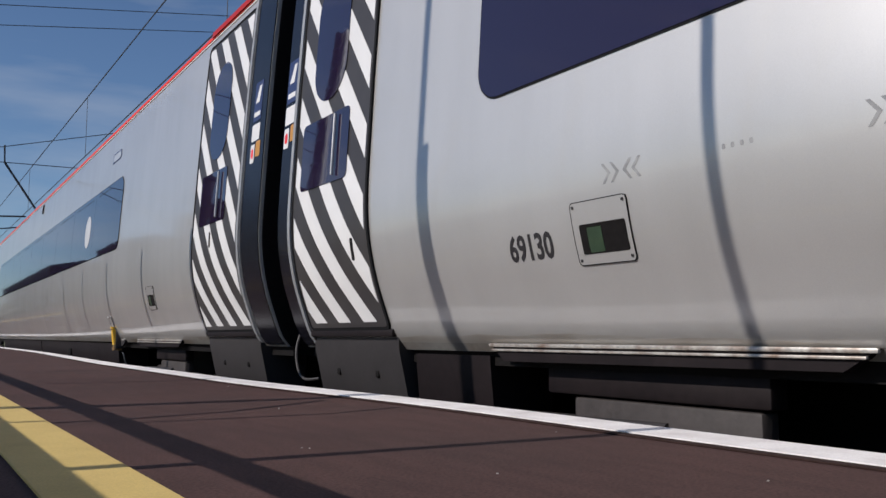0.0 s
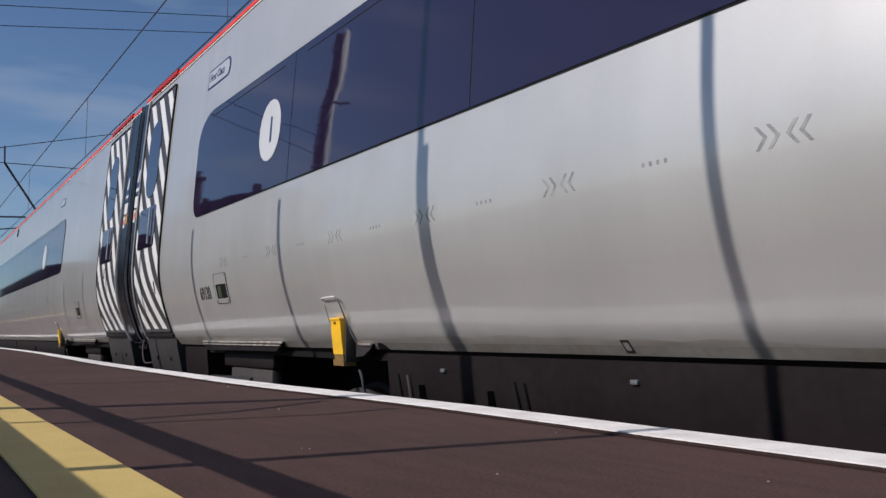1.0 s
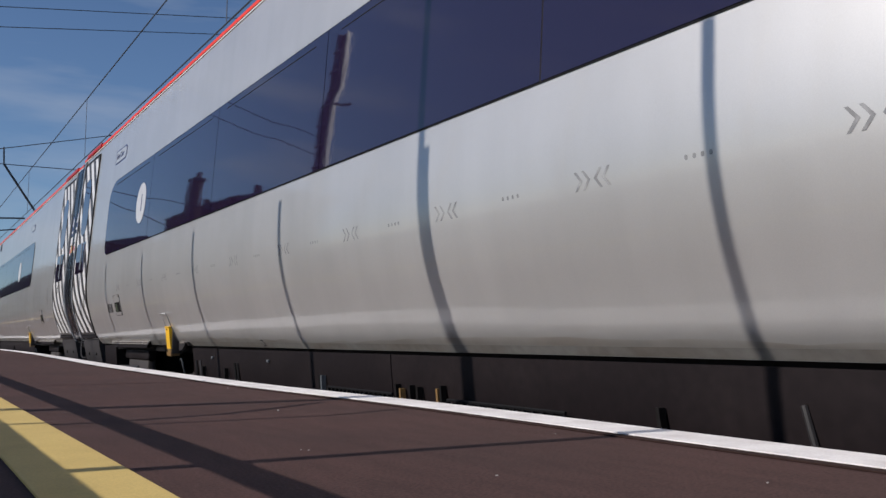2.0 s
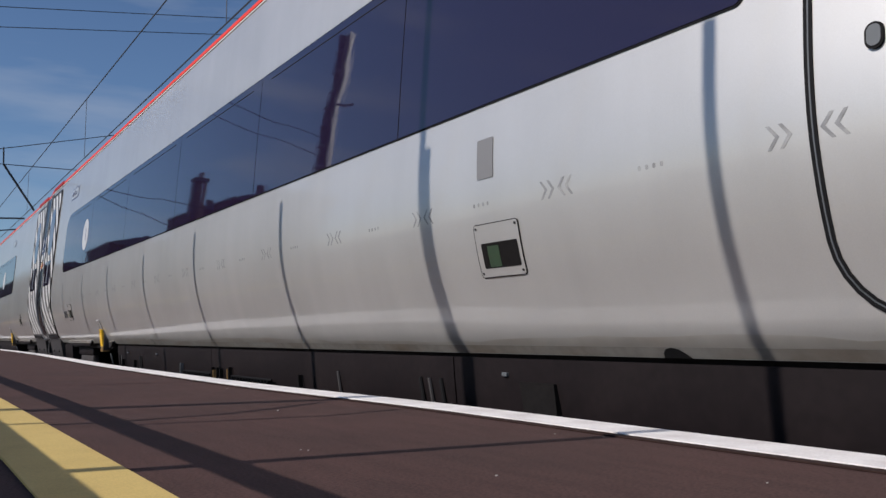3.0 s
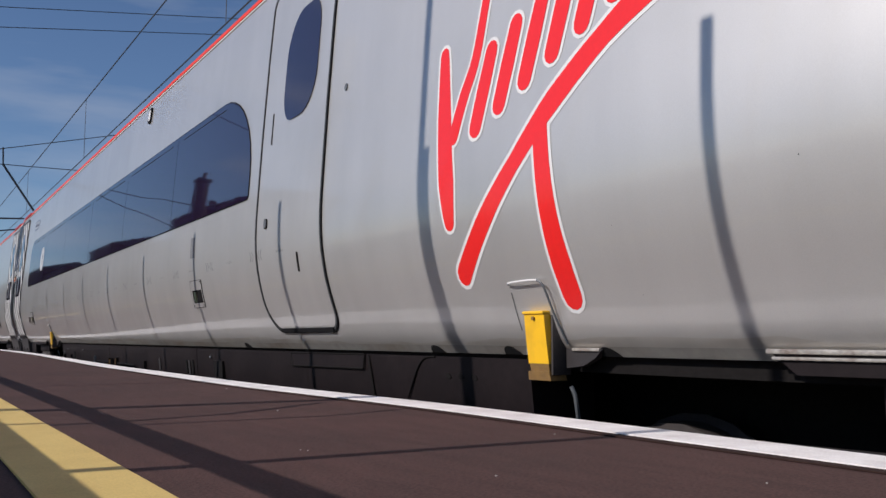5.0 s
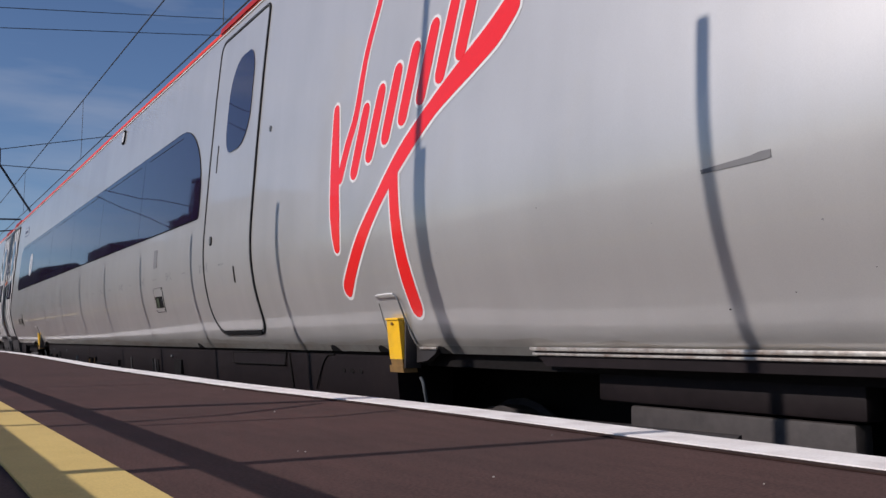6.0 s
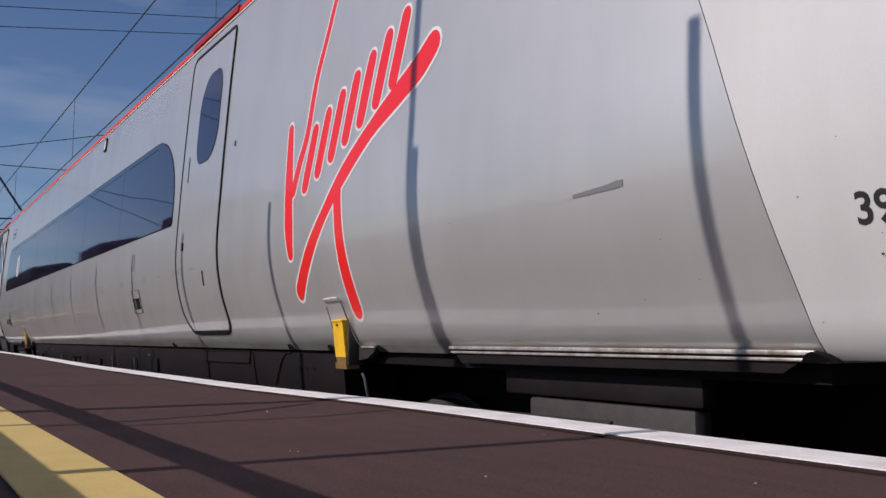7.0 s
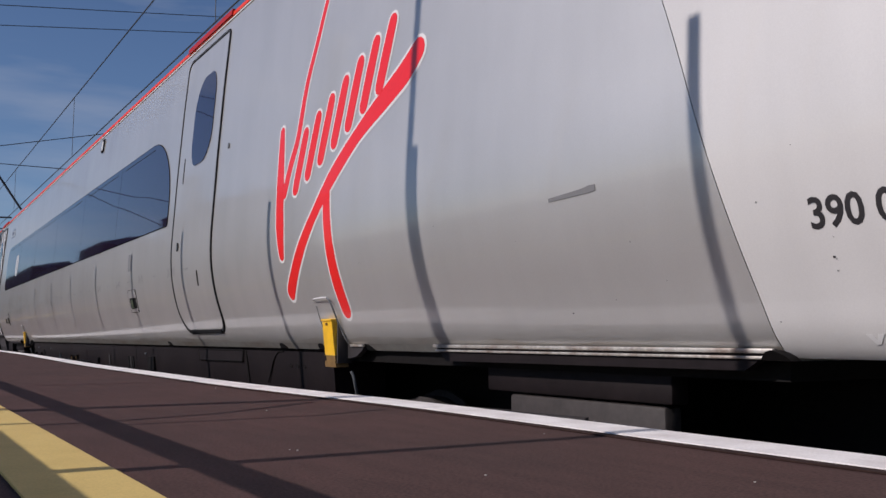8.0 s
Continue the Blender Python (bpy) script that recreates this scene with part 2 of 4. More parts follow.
def stroke(points, widths, grow=0.0, n=5):
    """A brush stroke with round ends through the points."""
    P = []
    for i in range(len(points) - 1):
        for k in range(n):
            f = k / n
            p0, p1, p2, p3 = (Vector(points[max(0, min(len(points) - 1, i + q))]) for q in (-1, 0, 1, 2))
            c = 0.5 * (2 * p1 + (p2 - p0) * f + (2 * p0 - 5 * p1 + 4 * p2 - p3) * f * f + (3 * p1 - p0 - 3 * p2 + p3) * f ** 3)
            P.append((c, widths[i] * (1 - f) + widths[i + 1] * f + grow))
    P.append((Vector(points[-1]), widths[-1] + grow))
    left, right = [], []
    for i, (c, w) in enumerate(P):
        d = (P[min(i + 1, len(P) - 1)][0] - P[max(i - 1, 0)][0]).normalized()
        s = Vector((-d.y, d.x)) * w
        left.append(c + s), right.append(c - s)
    d0, d1 = (P[1][0] - P[0][0]).normalized(), (P[-1][0] - P[-2][0]).normalized()
    cap = lambda c, w, d, a0: [c + Vector((d.x * math.cos(a) - d.y * math.sin(a), d.y * math.cos(a) + d.x * math.sin(a))) * w for a in [radians(a0 + 30 * k) for k in range(1, 6)]]
    return [tuple(p) for p in right + cap(P[-1][0], P[-1][1], d1, -90) + left[::-1] + cap(P[0][0], P[0][1], d0, 90)]


def lettering(text, height, x, z, shear=0.0, stretch=1.0, bold=0.012):
    """Flat faces of a word in the plane x, z, its lower left at x, z."""
    cu = bpy.data.curves.new("word", "FONT")
    cu.body, cu.size, cu.shear, cu.fill_mode = text, 1.0, shear, "FRONT"
    cu.offset = bold
    cu.resolution_u = 3
    ob = new("word", cu)
    me = bpy.data.meshes.new_from_object(ob.evaluated_get(bpy.context.evaluated_depsgraph_get()))
    bpy.data.objects.remove(ob)
    bpy.data.curves.remove(cu)
    bm = bmesh.new()
    bm.from_mesh(me)
    bpy.data.meshes.remove(me)
    k = height / 0.70
    for v in bm.verts:
        v.co = Vector((x + v.co.x * k * stretch, 0, z + v.co.y * k))
    return bm


def loft(sections):
    bm = bmesh.new()
    rings = [[bm.verts.new(p) for p in s] for s in sections]
    n = len(rings[0])
    for a, b in zip(rings, rings[1:]):
        for j in range(n):
            bm.faces.new((a[j], a[(j + 1) % n], b[(j + 1) % n], b[j]))
    bm.faces.new(rings[0])
    bm.faces.new(rings[-1][::-1])
    return bm


# ---- the setting ----
def edge_y(x):
    """The platform edge, which is not quite straight."""
    return float(np.interp(x, [-40, -18, -14, -11, -8, -6, -4.3, -3.5, -2.9, -2.2, -1.5, 0, 30], [1.97, 1.97, 1.90, 1.775, 1.645, 1.63, 1.61, 1.65, 1.70, 1.71, 1.688, 1.70, 1.72]))


_ex = np.linspace(-60, 40, 1001)
_ey = np.convolve(np.pad([edge_y(x) for x in _ex], 6, mode="edge"), np.ones(13) / 13, "valid")
edge = lambda x: float(np.interp(x, _ex, _ey))


def band(y0, y1, z, x0=-60, x1=40, dx=0.5, depth=0.0):
    """A strip along the platform between two lines across."""
    bm = bmesh.new()
    n = int((x1 - x0) / dx)
    rows = []
    for i in range(n + 1):
        x = x0 + dx * i
        rows.append([bm.verts.new((x, y0(x), z)), bm.verts.new((x, y1(x), z))])
    for a, b in zip(rows, rows[1:]):
        bm.faces.new((a[0], b[0], b[1], a[1]))
    if depth:
        r = bmesh.ops.extrude_face_region(bm, geom=bm.faces[:])
        for g in r["geom"]:
            if isinstance(g, bmesh.types.BMVert):
                g.co.z -= depth
    return bm


tagged(part("platform", band(lambda x: -9.0, edge, 0.0, depth=1.0), TARMAC), "reddish brown worn tarmac station platform", "platform", kind="structure")
tagged(part("white_line", band(lambda x: edge(x) - 0.158, lambda x: edge(x) - 0.004, 0.007, depth=0.006), LINE_WHITE), "white painted line along the platform edge", "line", kind="structure")
tagged(part("edge_joint", band(lambda x: edge(x) - 0.196, lambda x: edge(x) - 0.159, 0.004, depth=0.003), EDGE_DIRT), "dark dirty joint beside the white line", "joint", kind="structure")
tagged(part("yellow_line", band(lambda x: 0.193, lambda x: 0.369, 0.006, depth=0.005), LINE_YELLOW), "worn yellow painted safety line on the platform", "line", kind="structure")

ground_bm = bmesh.new()
for a, b in (((-2500, -2500), (2500, -9)), ((-2500, 1.0), (2500, 2500)), ((-2500, -9), (-60, 1)), ((40, -9), (2500, 1))):
    vs = [ground_bm.verts.new((x, y, -1.30)) for x, y in ((a[0], a[1]), (b[0], a[1]), (b[0], b[1]), (a[0], b[1]))]
    ground_bm.faces.new(vs)
tagged(part("ground", ground_bm, GROUND), "rough grassy ground round the station", "ground", kind="structure")
tagged(part("ballast", band(lambda x: 1.98, lambda x: 9.5, -1.08, -80, 60, 1.0, depth=0.2), BALLAST), "grey stone track ballast", "ballast", kind="structure")

track = thing("railway_track", (0, TRACK_Y, RAIL_Z), "rusty rails on concrete sleepers beside the platform", "track", kind="structure")
for s in (-1, 1):
    rb = bmesh.new()
    prof = [(-0.07, -0.16), (0.07, -0.16), (0.07, -0.145), (0.012, -0.12), (0.012, -0.045), (0.036, -0.03), (0.036, 0), (-0.036, 0), (-0.036, -0.03), (-0.012, -0.045), (-0.012, -0.12), (-0.07, -0.145)]
    part("rail", loft([[(x, TRACK_Y + curve(x) + s * 0.7525 + p, RAIL_Z + q) for p, q in prof] for x in (-80, -60, -42, -25, -18, -8, 60)]), RAIL, track)
first = None
for i in range(90):
    x = -45 + i * 0.65
    if first is None:
        first = part("sleeper", boxed((x - 0.13, TRACK_Y - 1.25, RAIL_Z - 0.30), (x + 0.13, TRACK_Y + 1.25, RAIL_Z - 0.165), 0.015), SLEEPER, track)
    else:
        o = first.copy()
        scene.collection.objects.link(o)
        o.location.x += 0.65 * i


# ---- the train ----
LEVELS = list(np.arange(0.178, 0.50, 0.02)) + list(np.arange(0.50, 2.53, 0.06)) + [2.552]


def hull(xs):
    """Closed cross-sections of a coach body; xs gives x for a height."""
    near = [(side(z), z) for z in LEVELS]
    cy, (ty, tz) = TRACK_Y, near[-1]
    roof = [(ty + (cy - ty) * (1 - math.cos(a)) , tz + 0.13 * math.sin(a)) for a in [radians(15 * k) for k in range(1, 6)]]
    half = near + roof
    full = half + [(cy, tz + 0.13)] + [(2 * cy - y, z) for y, z in half[::-1]]
    return [(xs(z), y, z) for y, z in full]


def window_band(coach, pts, x0, x1, panes):
    """Flush glazing: a rubber gasket, the dark panes, and thin joints between them."""
    part("window_gasket", on_side(ring(pts, 0.007), 0.001, 0.003), RUBBER, coach, "black rubber window gasket")
    step, zt = (x1 - x0) / panes, max(z for x, z in pts)
    for i in range(panes):
        bm = flat(pts)
        a, b = x0 + i * step + 0.004, x0 + (i + 1) * step - 0.004
        bmesh.ops.triangulate(bm, faces=bm.faces)
        if i:
            bmesh.ops.bisect_plane(bm, geom=bm.verts[:] + bm.edges[:] + bm.faces[:], plane_co=(a, 0, 0), plane_no=(-1, 0, 0), clear_outer=True)
        if i < panes - 1:
            bmesh.ops.bisect_plane(bm, geom=bm.verts[:] + bm.edges[:] + bm.faces[:], plane_co=(b, 0, 0), plane_no=(1, 0, 0), clear_outer=True)
        pane = part("window_pane", on_side(bm, 0.001, 0.006), GLASS, coach, "dark tinted flush window glass")
        lo, hi = a + (0.16 if i else 0.30), b - (0.16 if i < panes - 1 else 0.62)
        part("border_line", on_side(flat([(lo, zt - 0.050), (hi, zt - 0.050), (hi, zt - 0.044), (lo, zt - 0.044)]), 0.0072, 0.0006), RECESS, pane)


def striped_door(coach, x0, x1, phase, slot):
    """A sliding plug door under black and white hazard stripes, with an oval and a square light."""
    out = rounded(x0, x1, 0.285, 2.425, (0.02, 0.02, 0.02, 0.02), 3)
    door = part("passenger_door", on_side(flat(out), 0.001, 0.008), BLACK, coach, "coach door with black and white diagonal stripes")
    part("door_seal", on_side(ring(out, 0.018), 0.001, 0.011), RUBBER, door)
    c = phase - 1.6
    while c < phase + 3.6:
        bm = flat([(x0 - 0.1, c + 1.2 * (0.1 + (x1 - x0) / 2)), (x1 + 0.1, c - 1.2 * (0.1 + (x1 - x0) / 2)), (x1 + 0.1, c + 0.165 - 1.2 * (0.1 + (x1 - x0) / 2)), (x0 - 0.1, c + 0.165 + 1.2 * (0.1 + (x1 - x0) / 2))])
        for co, no in (((x0 + 0.02, 0, 0), (-1, 0, 0)), ((x1 - 0.02, 0, 0), (1, 0, 0)), ((0, 0, 0.31), (0, 0, -1)), ((0, 0, 2.405), (0, 0, 1))):
            bmesh.ops.bisect_plane(bm, geom=bm.verts[:] + bm.edges[:] + bm.faces[:], plane_co=co, plane_no=no, clear_outer=True)
        if bm.faces:
            part("white_stripe", on_side(bm, 0.009, 0.002), WHITE, door)
        else:
            bm.free()
        c += 0.345
    m = (x0 + x1) / 2 - 0.05
    oval = rounded(m - 0.20, m + 0.20, 1.49, 2.20, (0.19, 0.19, 0.19, 0.19), 8)
    part("door_window", on_side(flat(oval), 0.009, 0.006), GLASS, door, "oval dark door window")
    low = rounded(m - 0.30, m + 0.28, 1.03, 1.40, (0.03, 0.03, 0.03, 0.03), 4)
    part("lower_light", on_side(flat(low), 0.009, 0.006), GLASS, door, "square dark lower door light")
    # added steel bar that imitates a pale reflection in the lower light
    part("reflection_bar", tube(bmesh.new(), [(m + 0.14, side(z) - 0.03, z) for z in (1.06, 1.2, 1.38)], 0.008), STEEL, door, "bright bar drawn for a pale reflection in the door light")
    part("door_slot", on_side(flat(rounded(slot[0] - 0.013, slot[0] + 0.013, slot[1], slot[1] + 0.11, (0.01,) * 4, 3)), 0.009, 0.005), RECESS, door)
    part("cover_strip", on_side(flat([(x0, 2.527), (x1, 2.527), (x1, 2.572), (x0, 2.572)]), 0.004, 0.02), DARKRED, coach, "dark red cover strip over the door")
    fair = part("step_fairing", loft([[(x, y, z) for y, z in ((2.015, 0.235), (2.02, 0.17), (2.07, -0.05), (2.15, -0.10), (2.33, -0.10), (2.33, 0.235))] for x in (x0 - 0.04, x1 + 0.04)]), FAIRING, coach, "grey step fairing under a door")
    for q in (0.25, 0.75):
        x = x0 + (x1 - x0) * q
        part("bolt", boxed((x - 0.016, 2.038, 0.035), (x + 0.016, 2.08, 0.07), 0.006), RECESS, fair)
    part("sill", boxed((x0 - 0.03, 1.985, 0.238), (x1 + 0.03, 2.08, 0.275), 0.006), UNDER2, coach, "dark metal door sill")


def end_panel(coach, x0, x1, light):
    """The navy panel at a coach end, with stickers and a pale edge strip."""
    p = part("end_panel", on_side(flat([(x0, 0.19), (x1, 0.19), (x1, 2.50), (x0, 2.50)]), 0.002, 0.006), NAVY, coach, "dark navy coach end panel")
    part("edge_strip", on_side(flat([(light, 0.2), (light + 0.035, 0.2), (light + 0.035, 2.49), (light, 2.49)]), 0.003, 0.016), GALV, coach, "pale metal edge strip")
    m = (x0 + x1) / 2
    st = part("sticker", on_side(flat(rounded(m - 0.07, m + 0.07, 1.60, 1.86, (0.01,) * 4, 3)), 0.009, 0.001), BLUE, p, "blue and white notice")
    part("bar", on_side(flat([(m - 0.045, 1.72), (m + 0.02, 1.72), (m + 0.05, 1.83), (m + 0.01, 1.83)]), 0.0105, 0.001), WHITE, st)
    part("bar", on_side(flat([(m - 0.055, 1.63), (m + 0.055, 1.63), (m + 0.055, 1.66), (m - 0.055, 1.66)]), 0.0105, 0.001), WHITE, st)
    part("sticker", on_side(flat(rounded(m - 0.07, m + 0.07, 1.47, 1.58, (0.01,) * 4, 3)), 0.009, 0.001), WHITE, p, "small white notice")
    st2 = part("sticker", on_side(flat(rounded(m - 0.07, m + 0.0, 1.33, 1.45, (0.01,) * 4, 3)), 0.009, 0.001), WHITE, p, "white and red notice")
    part("bar", on_side(flat(rounded(m - 0.055, m - 0.015, 1.36, 1.42, (0.015,) * 4, 3)), 0.0105, 0.001), LOGO_RED, st2)
    part("sticker", on_side(flat(rounded(m + 0.02, m + 0.10, 1.36, 1.46, (0.01,) * 4, 3)), 0.009, 0.001), ORANGE, p, "orange notice")


def grille(coach, x0, x1, z0, z1):
    """A framed wall box with a dark recess and a green label inside."""
    frame_part = part("service_box", on_side(flat(rounded(x0, x1, z0, z1, (0.012,) * 4, 3)), 0.001, 0.004), SILVER, coach, "framed service box with a green label")
    part("box_edge", on_side(ring(rounded(x0, x1, z0, z1, (0.012,) * 4, 3), 0.003), 0.001, 0.0045), RECESS, frame_part)
    w, h = x1 - x0, z1 - z0
    part("recess", on_side(flat(rounded(x0 + 0.12 * w, x1 - 0.06 * w, z0 + 0.16 * h, z1 - 0.36 * h, (0.006,) * 4, 3)), 0.0055, 0.001), RECESS, frame_part)
    part("green_card", on_side(flat(rounded(x0 + 0.26 * w, x0 + 0.52 * w, z0 + 0.18 * h, z1 - 0.42 * h, (0.004,) * 4, 3)), 0.007, 0.001), GREEN, frame_part)
    for qx in (0.05, 0.95):
        for qz in (0.07, 0.93):
            part("screw", on_side(flat(rounded(x0 + qx * w - 0.005, x0 + qx * w + 0.005, z0 + qz * h - 0.005, z0 + qz * h + 0.005, (0.004,) * 4, 3)), 0.0055, 0.003), INK, frame_part)


def smooth_path(pts, n=6):
    out = []
    for i in range(len(pts) - 1):
        p0, p1, p2, p3 = (Vector(pts[max(0, min(len(pts) - 1, i + q))]) for q in (-1, 0, 1, 2))
        for k in range(n):
            f = k / n
            out.append(0.5 * (2 * p1 + (p2 - p0) * f + (2 * p0 - 5 * p1 + 4 * p2 - p3) * f * f + (3 * p1 - p0 - 3 * p2 + p3) * f ** 3))
    return out + [Vector(pts[-1])]


def yellow_bracket(coach, x):
    """A yellow bracket with its steel hook pipe, below the coach side."""
    block = lambda rows, y0, y1: loft([[(x + k * w, y, z) for k, y in ((-1, y0 + q), (1, y0 + q), (1, y1 + q), (-1, y1 + q))] for w, q, z in rows])
    b = part("yellow_bracket", block(((0.057, 0.0, 0.332), (0.058, 0.01, 0.24), (0.058, 0.022, 0.150)), 1.945, 2.0), YELLOW, coach, "yellow painted metal bracket")
    part("cap", boxed((x - 0.061, 1.938, 0.327), (x + 0.061, 2.0, 0.339), 0.004), YELLOW, b)
    part("lower_shank", block(((0.054, 0.0, 0.151), (0.053, 0.006, 0.118)), 1.968, 2.02), OCHRE, b, "dirty ochre lower shank")
    part("foot", block(((0.060, 0.0, 0.122), (0.064, 0.005, 0.090)), 1.966, 2.04), OCHRE, b, "dirty ochre foot")
    part("side_plate", boxed((x + 0.060, 1.975, 0.11), (x + 0.071, 2.06, 0.325), 0.003), UNDER, b)
    part("fixing_bolt", tube(bmesh.new(), [(x, 1.938, 0.312), (x, 1.948, 0.312)], 0.007, 8), OCHRE, b)
    pipe = lambda rows: tube(bmesh.new(), smooth_path([(x + a, side(z) - d, z) for a, d, z in rows], 4), 0.0042)
    # the gleam on the steel is painted: this stretch is white
    part("hook_pipe", pipe(((-0.130, 0.006, 0.440), (-0.10, 0.020, 0.444), (0.0, 0.022, 0.447), (0.066, 0.022, 0.446))), WHITE, coach, "steel pipe coloured white for its bright gleam")
    part("pipe_leg", pipe(((0.066, 0.022, 0.446), (0.090, 0.02, 0.422), (0.098, 0.015, 0.33), (0.104, 0.01, 0.22))), FENCE, coach, "dark steel pipe leg")
    part("pipe_leg", tube(bmesh.new(), [(x + a, side(z) - 0.002, z) for a, z in ((-0.130, 0.410), (-0.133, 0.34), (-0.134, 0.27))], 0.002, 6), GREY_MARK, coach, "thin grey pipe leg")
    part("hose", tube(bmesh.new(), smooth_path([(x + 0.08, 2.05, 0.07), (x + 0.088, 2.06, 0.04), (x + 0.085, 2.07, 0.0), (x + 0.07, 2.09, -0.05)], 4), 0.008), FENCE, coach, "grey hose below the bracket")
    plate_at = lambda rows, y0, y1: loft([[(x + a, y, z) for a, z in rows] for y in (y0, y1)])
    part("bracket_plate", plate_at(((0.08, 0.205), (0.27, 0.205), (0.23, 0.172), (0.17, 0.145), (0.08, 0.135)), 2.03, 2.06), FAIRING, coach, "dark metal bracket plate")
    part("plate_edge", boxed((x + 0.12, 2.02, 0.196), (x + 0.26, 2.035, 0.207), 0.002), TRIM, coach, "worn bright plate edge")
    part("bracket_plate", boxed((x - 0.15, 2.025, 0.180), (x - 0.066, 2.06, 0.208), 0.004), TRIM, coach, "worn metal plate")


def step_bar(coach, x0, x1):
    """The long worn metal board with cut-off ends below a coach side at a bogie."""
    b = part("step_bar", loft([[(xx, y, z) for xx, z in ((x0, 0.210), (x1, 0.210), (x1 - 0.10, 0.150), (x0 + 0.09, 0.143))] for y in (2.022, 2.055)]), UNDER2, coach, "dark board with a worn metal edge")
    part("metal_edge", boxed((x0, 2.012, 0.198), (x1, 2.026, 0.212), 0.004), TRIM, b, "worn pale metal edge")
    part("metal_edge", boxed((x0 + 0.02, 2.010, 0.182), (x1 - 0.03, 2.026, 0.191), 0.003), TRIM, b, "bright metal edge")


def wheel(coach, x, y):
    bm = bmesh.new()
    prof = [(0.0, -0.07), (0.11, -0.07), (0.13, -0.03), (0.34, -0.02), (0.37, -0.065), (0.425, -0.065), (0.430, 0.03), (0.455, 0.05), (0.455, 0.065), (0.36, 0.065), (0.34, 0.02), (0.12, 0.03), (0.0, 0.05)]
    rings = []
    for k in range(24):
        a = 2 * math.pi * k / 24
        rings.append([bm.verts.new((r * math.cos(a), q, r * math.sin(a))) for r, q in prof[1:-1]])
    for a, b in zip(rings, rings[1:] + rings[:1]):
        for i in range(len(a) - 1):
            bm.faces.new((a[i], a[i + 1], b[i + 1], b[i]))
    bm.faces.new([r[0] for r in rings])
    bm.faces.new([r[-1] for r in rings][::-1])
    w = part("wheel", bm, UNDER, coach, "dark steel railway wheel")
    w.location = Vector((x, y, RAIL_Z + 0.43)) - Vector(coach["base"])
    WHEELS.append(w)


WHEELS = []


def bogie(coach, xc):
    f = bmesh.new()
    for y in (2.27, 4.09):
        box(f, (xc - 1.75, y - 0.07, -0.42), (xc + 1.75, y + 0.07, -0.20), 0.02)
        box(f, (xc - 0.5, y - 0.09, -0.55), (xc + 0.5, y + 0.09, -0.18), 0.03)
    box(f, (xc - 0.25, 2.2, -0.35), (xc + 0.25, 4.2, -0.15), 0.02)
    part("bogie_frame", f, UNDER, coach, "grimy dark bogie frame")
    for dx in (-1.35, 1.35):
        for y in (2.25, 4.19):
            part("axle_box", boxed((xc + dx - 0.17, y - 0.10, -0.68), (xc + dx + 0.17, y + 0.10, -0.22), 0.04), UNDER, coach)
        part("axle", tube(bmesh.new(), [(xc + dx, 2.3, -0.485), (xc + dx, 4.1, -0.485)], 0.08, 12), RAIL, coach)
        wheel(coach, xc + dx, TRACK_Y - 0.78)
        wheel(coach, xc + dx, TRACK_Y + 0.78)
    part("side_plate", boxed((xc - 0.26, 2.12, -0.32), (xc + 0.56, 2.2, 0.02), 0.012), UNDER, coach, "dark grimy bogie side plate")
    part("side_beam", boxed((xc - 0.40, 2.11, 0.028), (xc + 0.60, 2.19, 0.125), 0.01), UNDER2, coach, "dark bogie side beam")
    part("damper", tube(bmesh.new(), [(xc - 0.8, 2.13, -0.10), (xc + 0.2, 2.13, -0.08)], 0.045, 10), FAIRING, coach, "grey bogie damper")


def skirt(coach, x0, x1, hatches=()):
    s = part("skirt_panel", loft([[(x, y, z) for y, z in ((2.075, 0.160), (2.078, 0.10), (2.10, -0.12), (2.17, -0.28), (2.4, -0.28), (2.4, 0.160))] for x in (x0, x1)]), UNDER2, coach, "grimy dark grey equipment skirt")
    for a, b in hatches:
        part("hatch", loft([[(xx, y, z) for xx, z in ((a, 0.07), (b, 0.07), (b + 0.02, -0.05), (a + 0.03, -0.05))] for y in (2.066, 2.09)]), RECESS, s, "dark open skirt hatch")


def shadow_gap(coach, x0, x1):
    # blocks under the floor, with the shade there painted in as near-black
    part("sole_bar", boxed((x0, 2.10, 0.12), (x1, 4.34, 0.30)), RECESS, coach, "underframe block, shade painted black")
    part("centre_sill", boxed((x0 + 0.05, 2.62, -0.80), (x1, 3.82, 0.13)), RECESS, coach, "underframe centre sill, shade painted black")


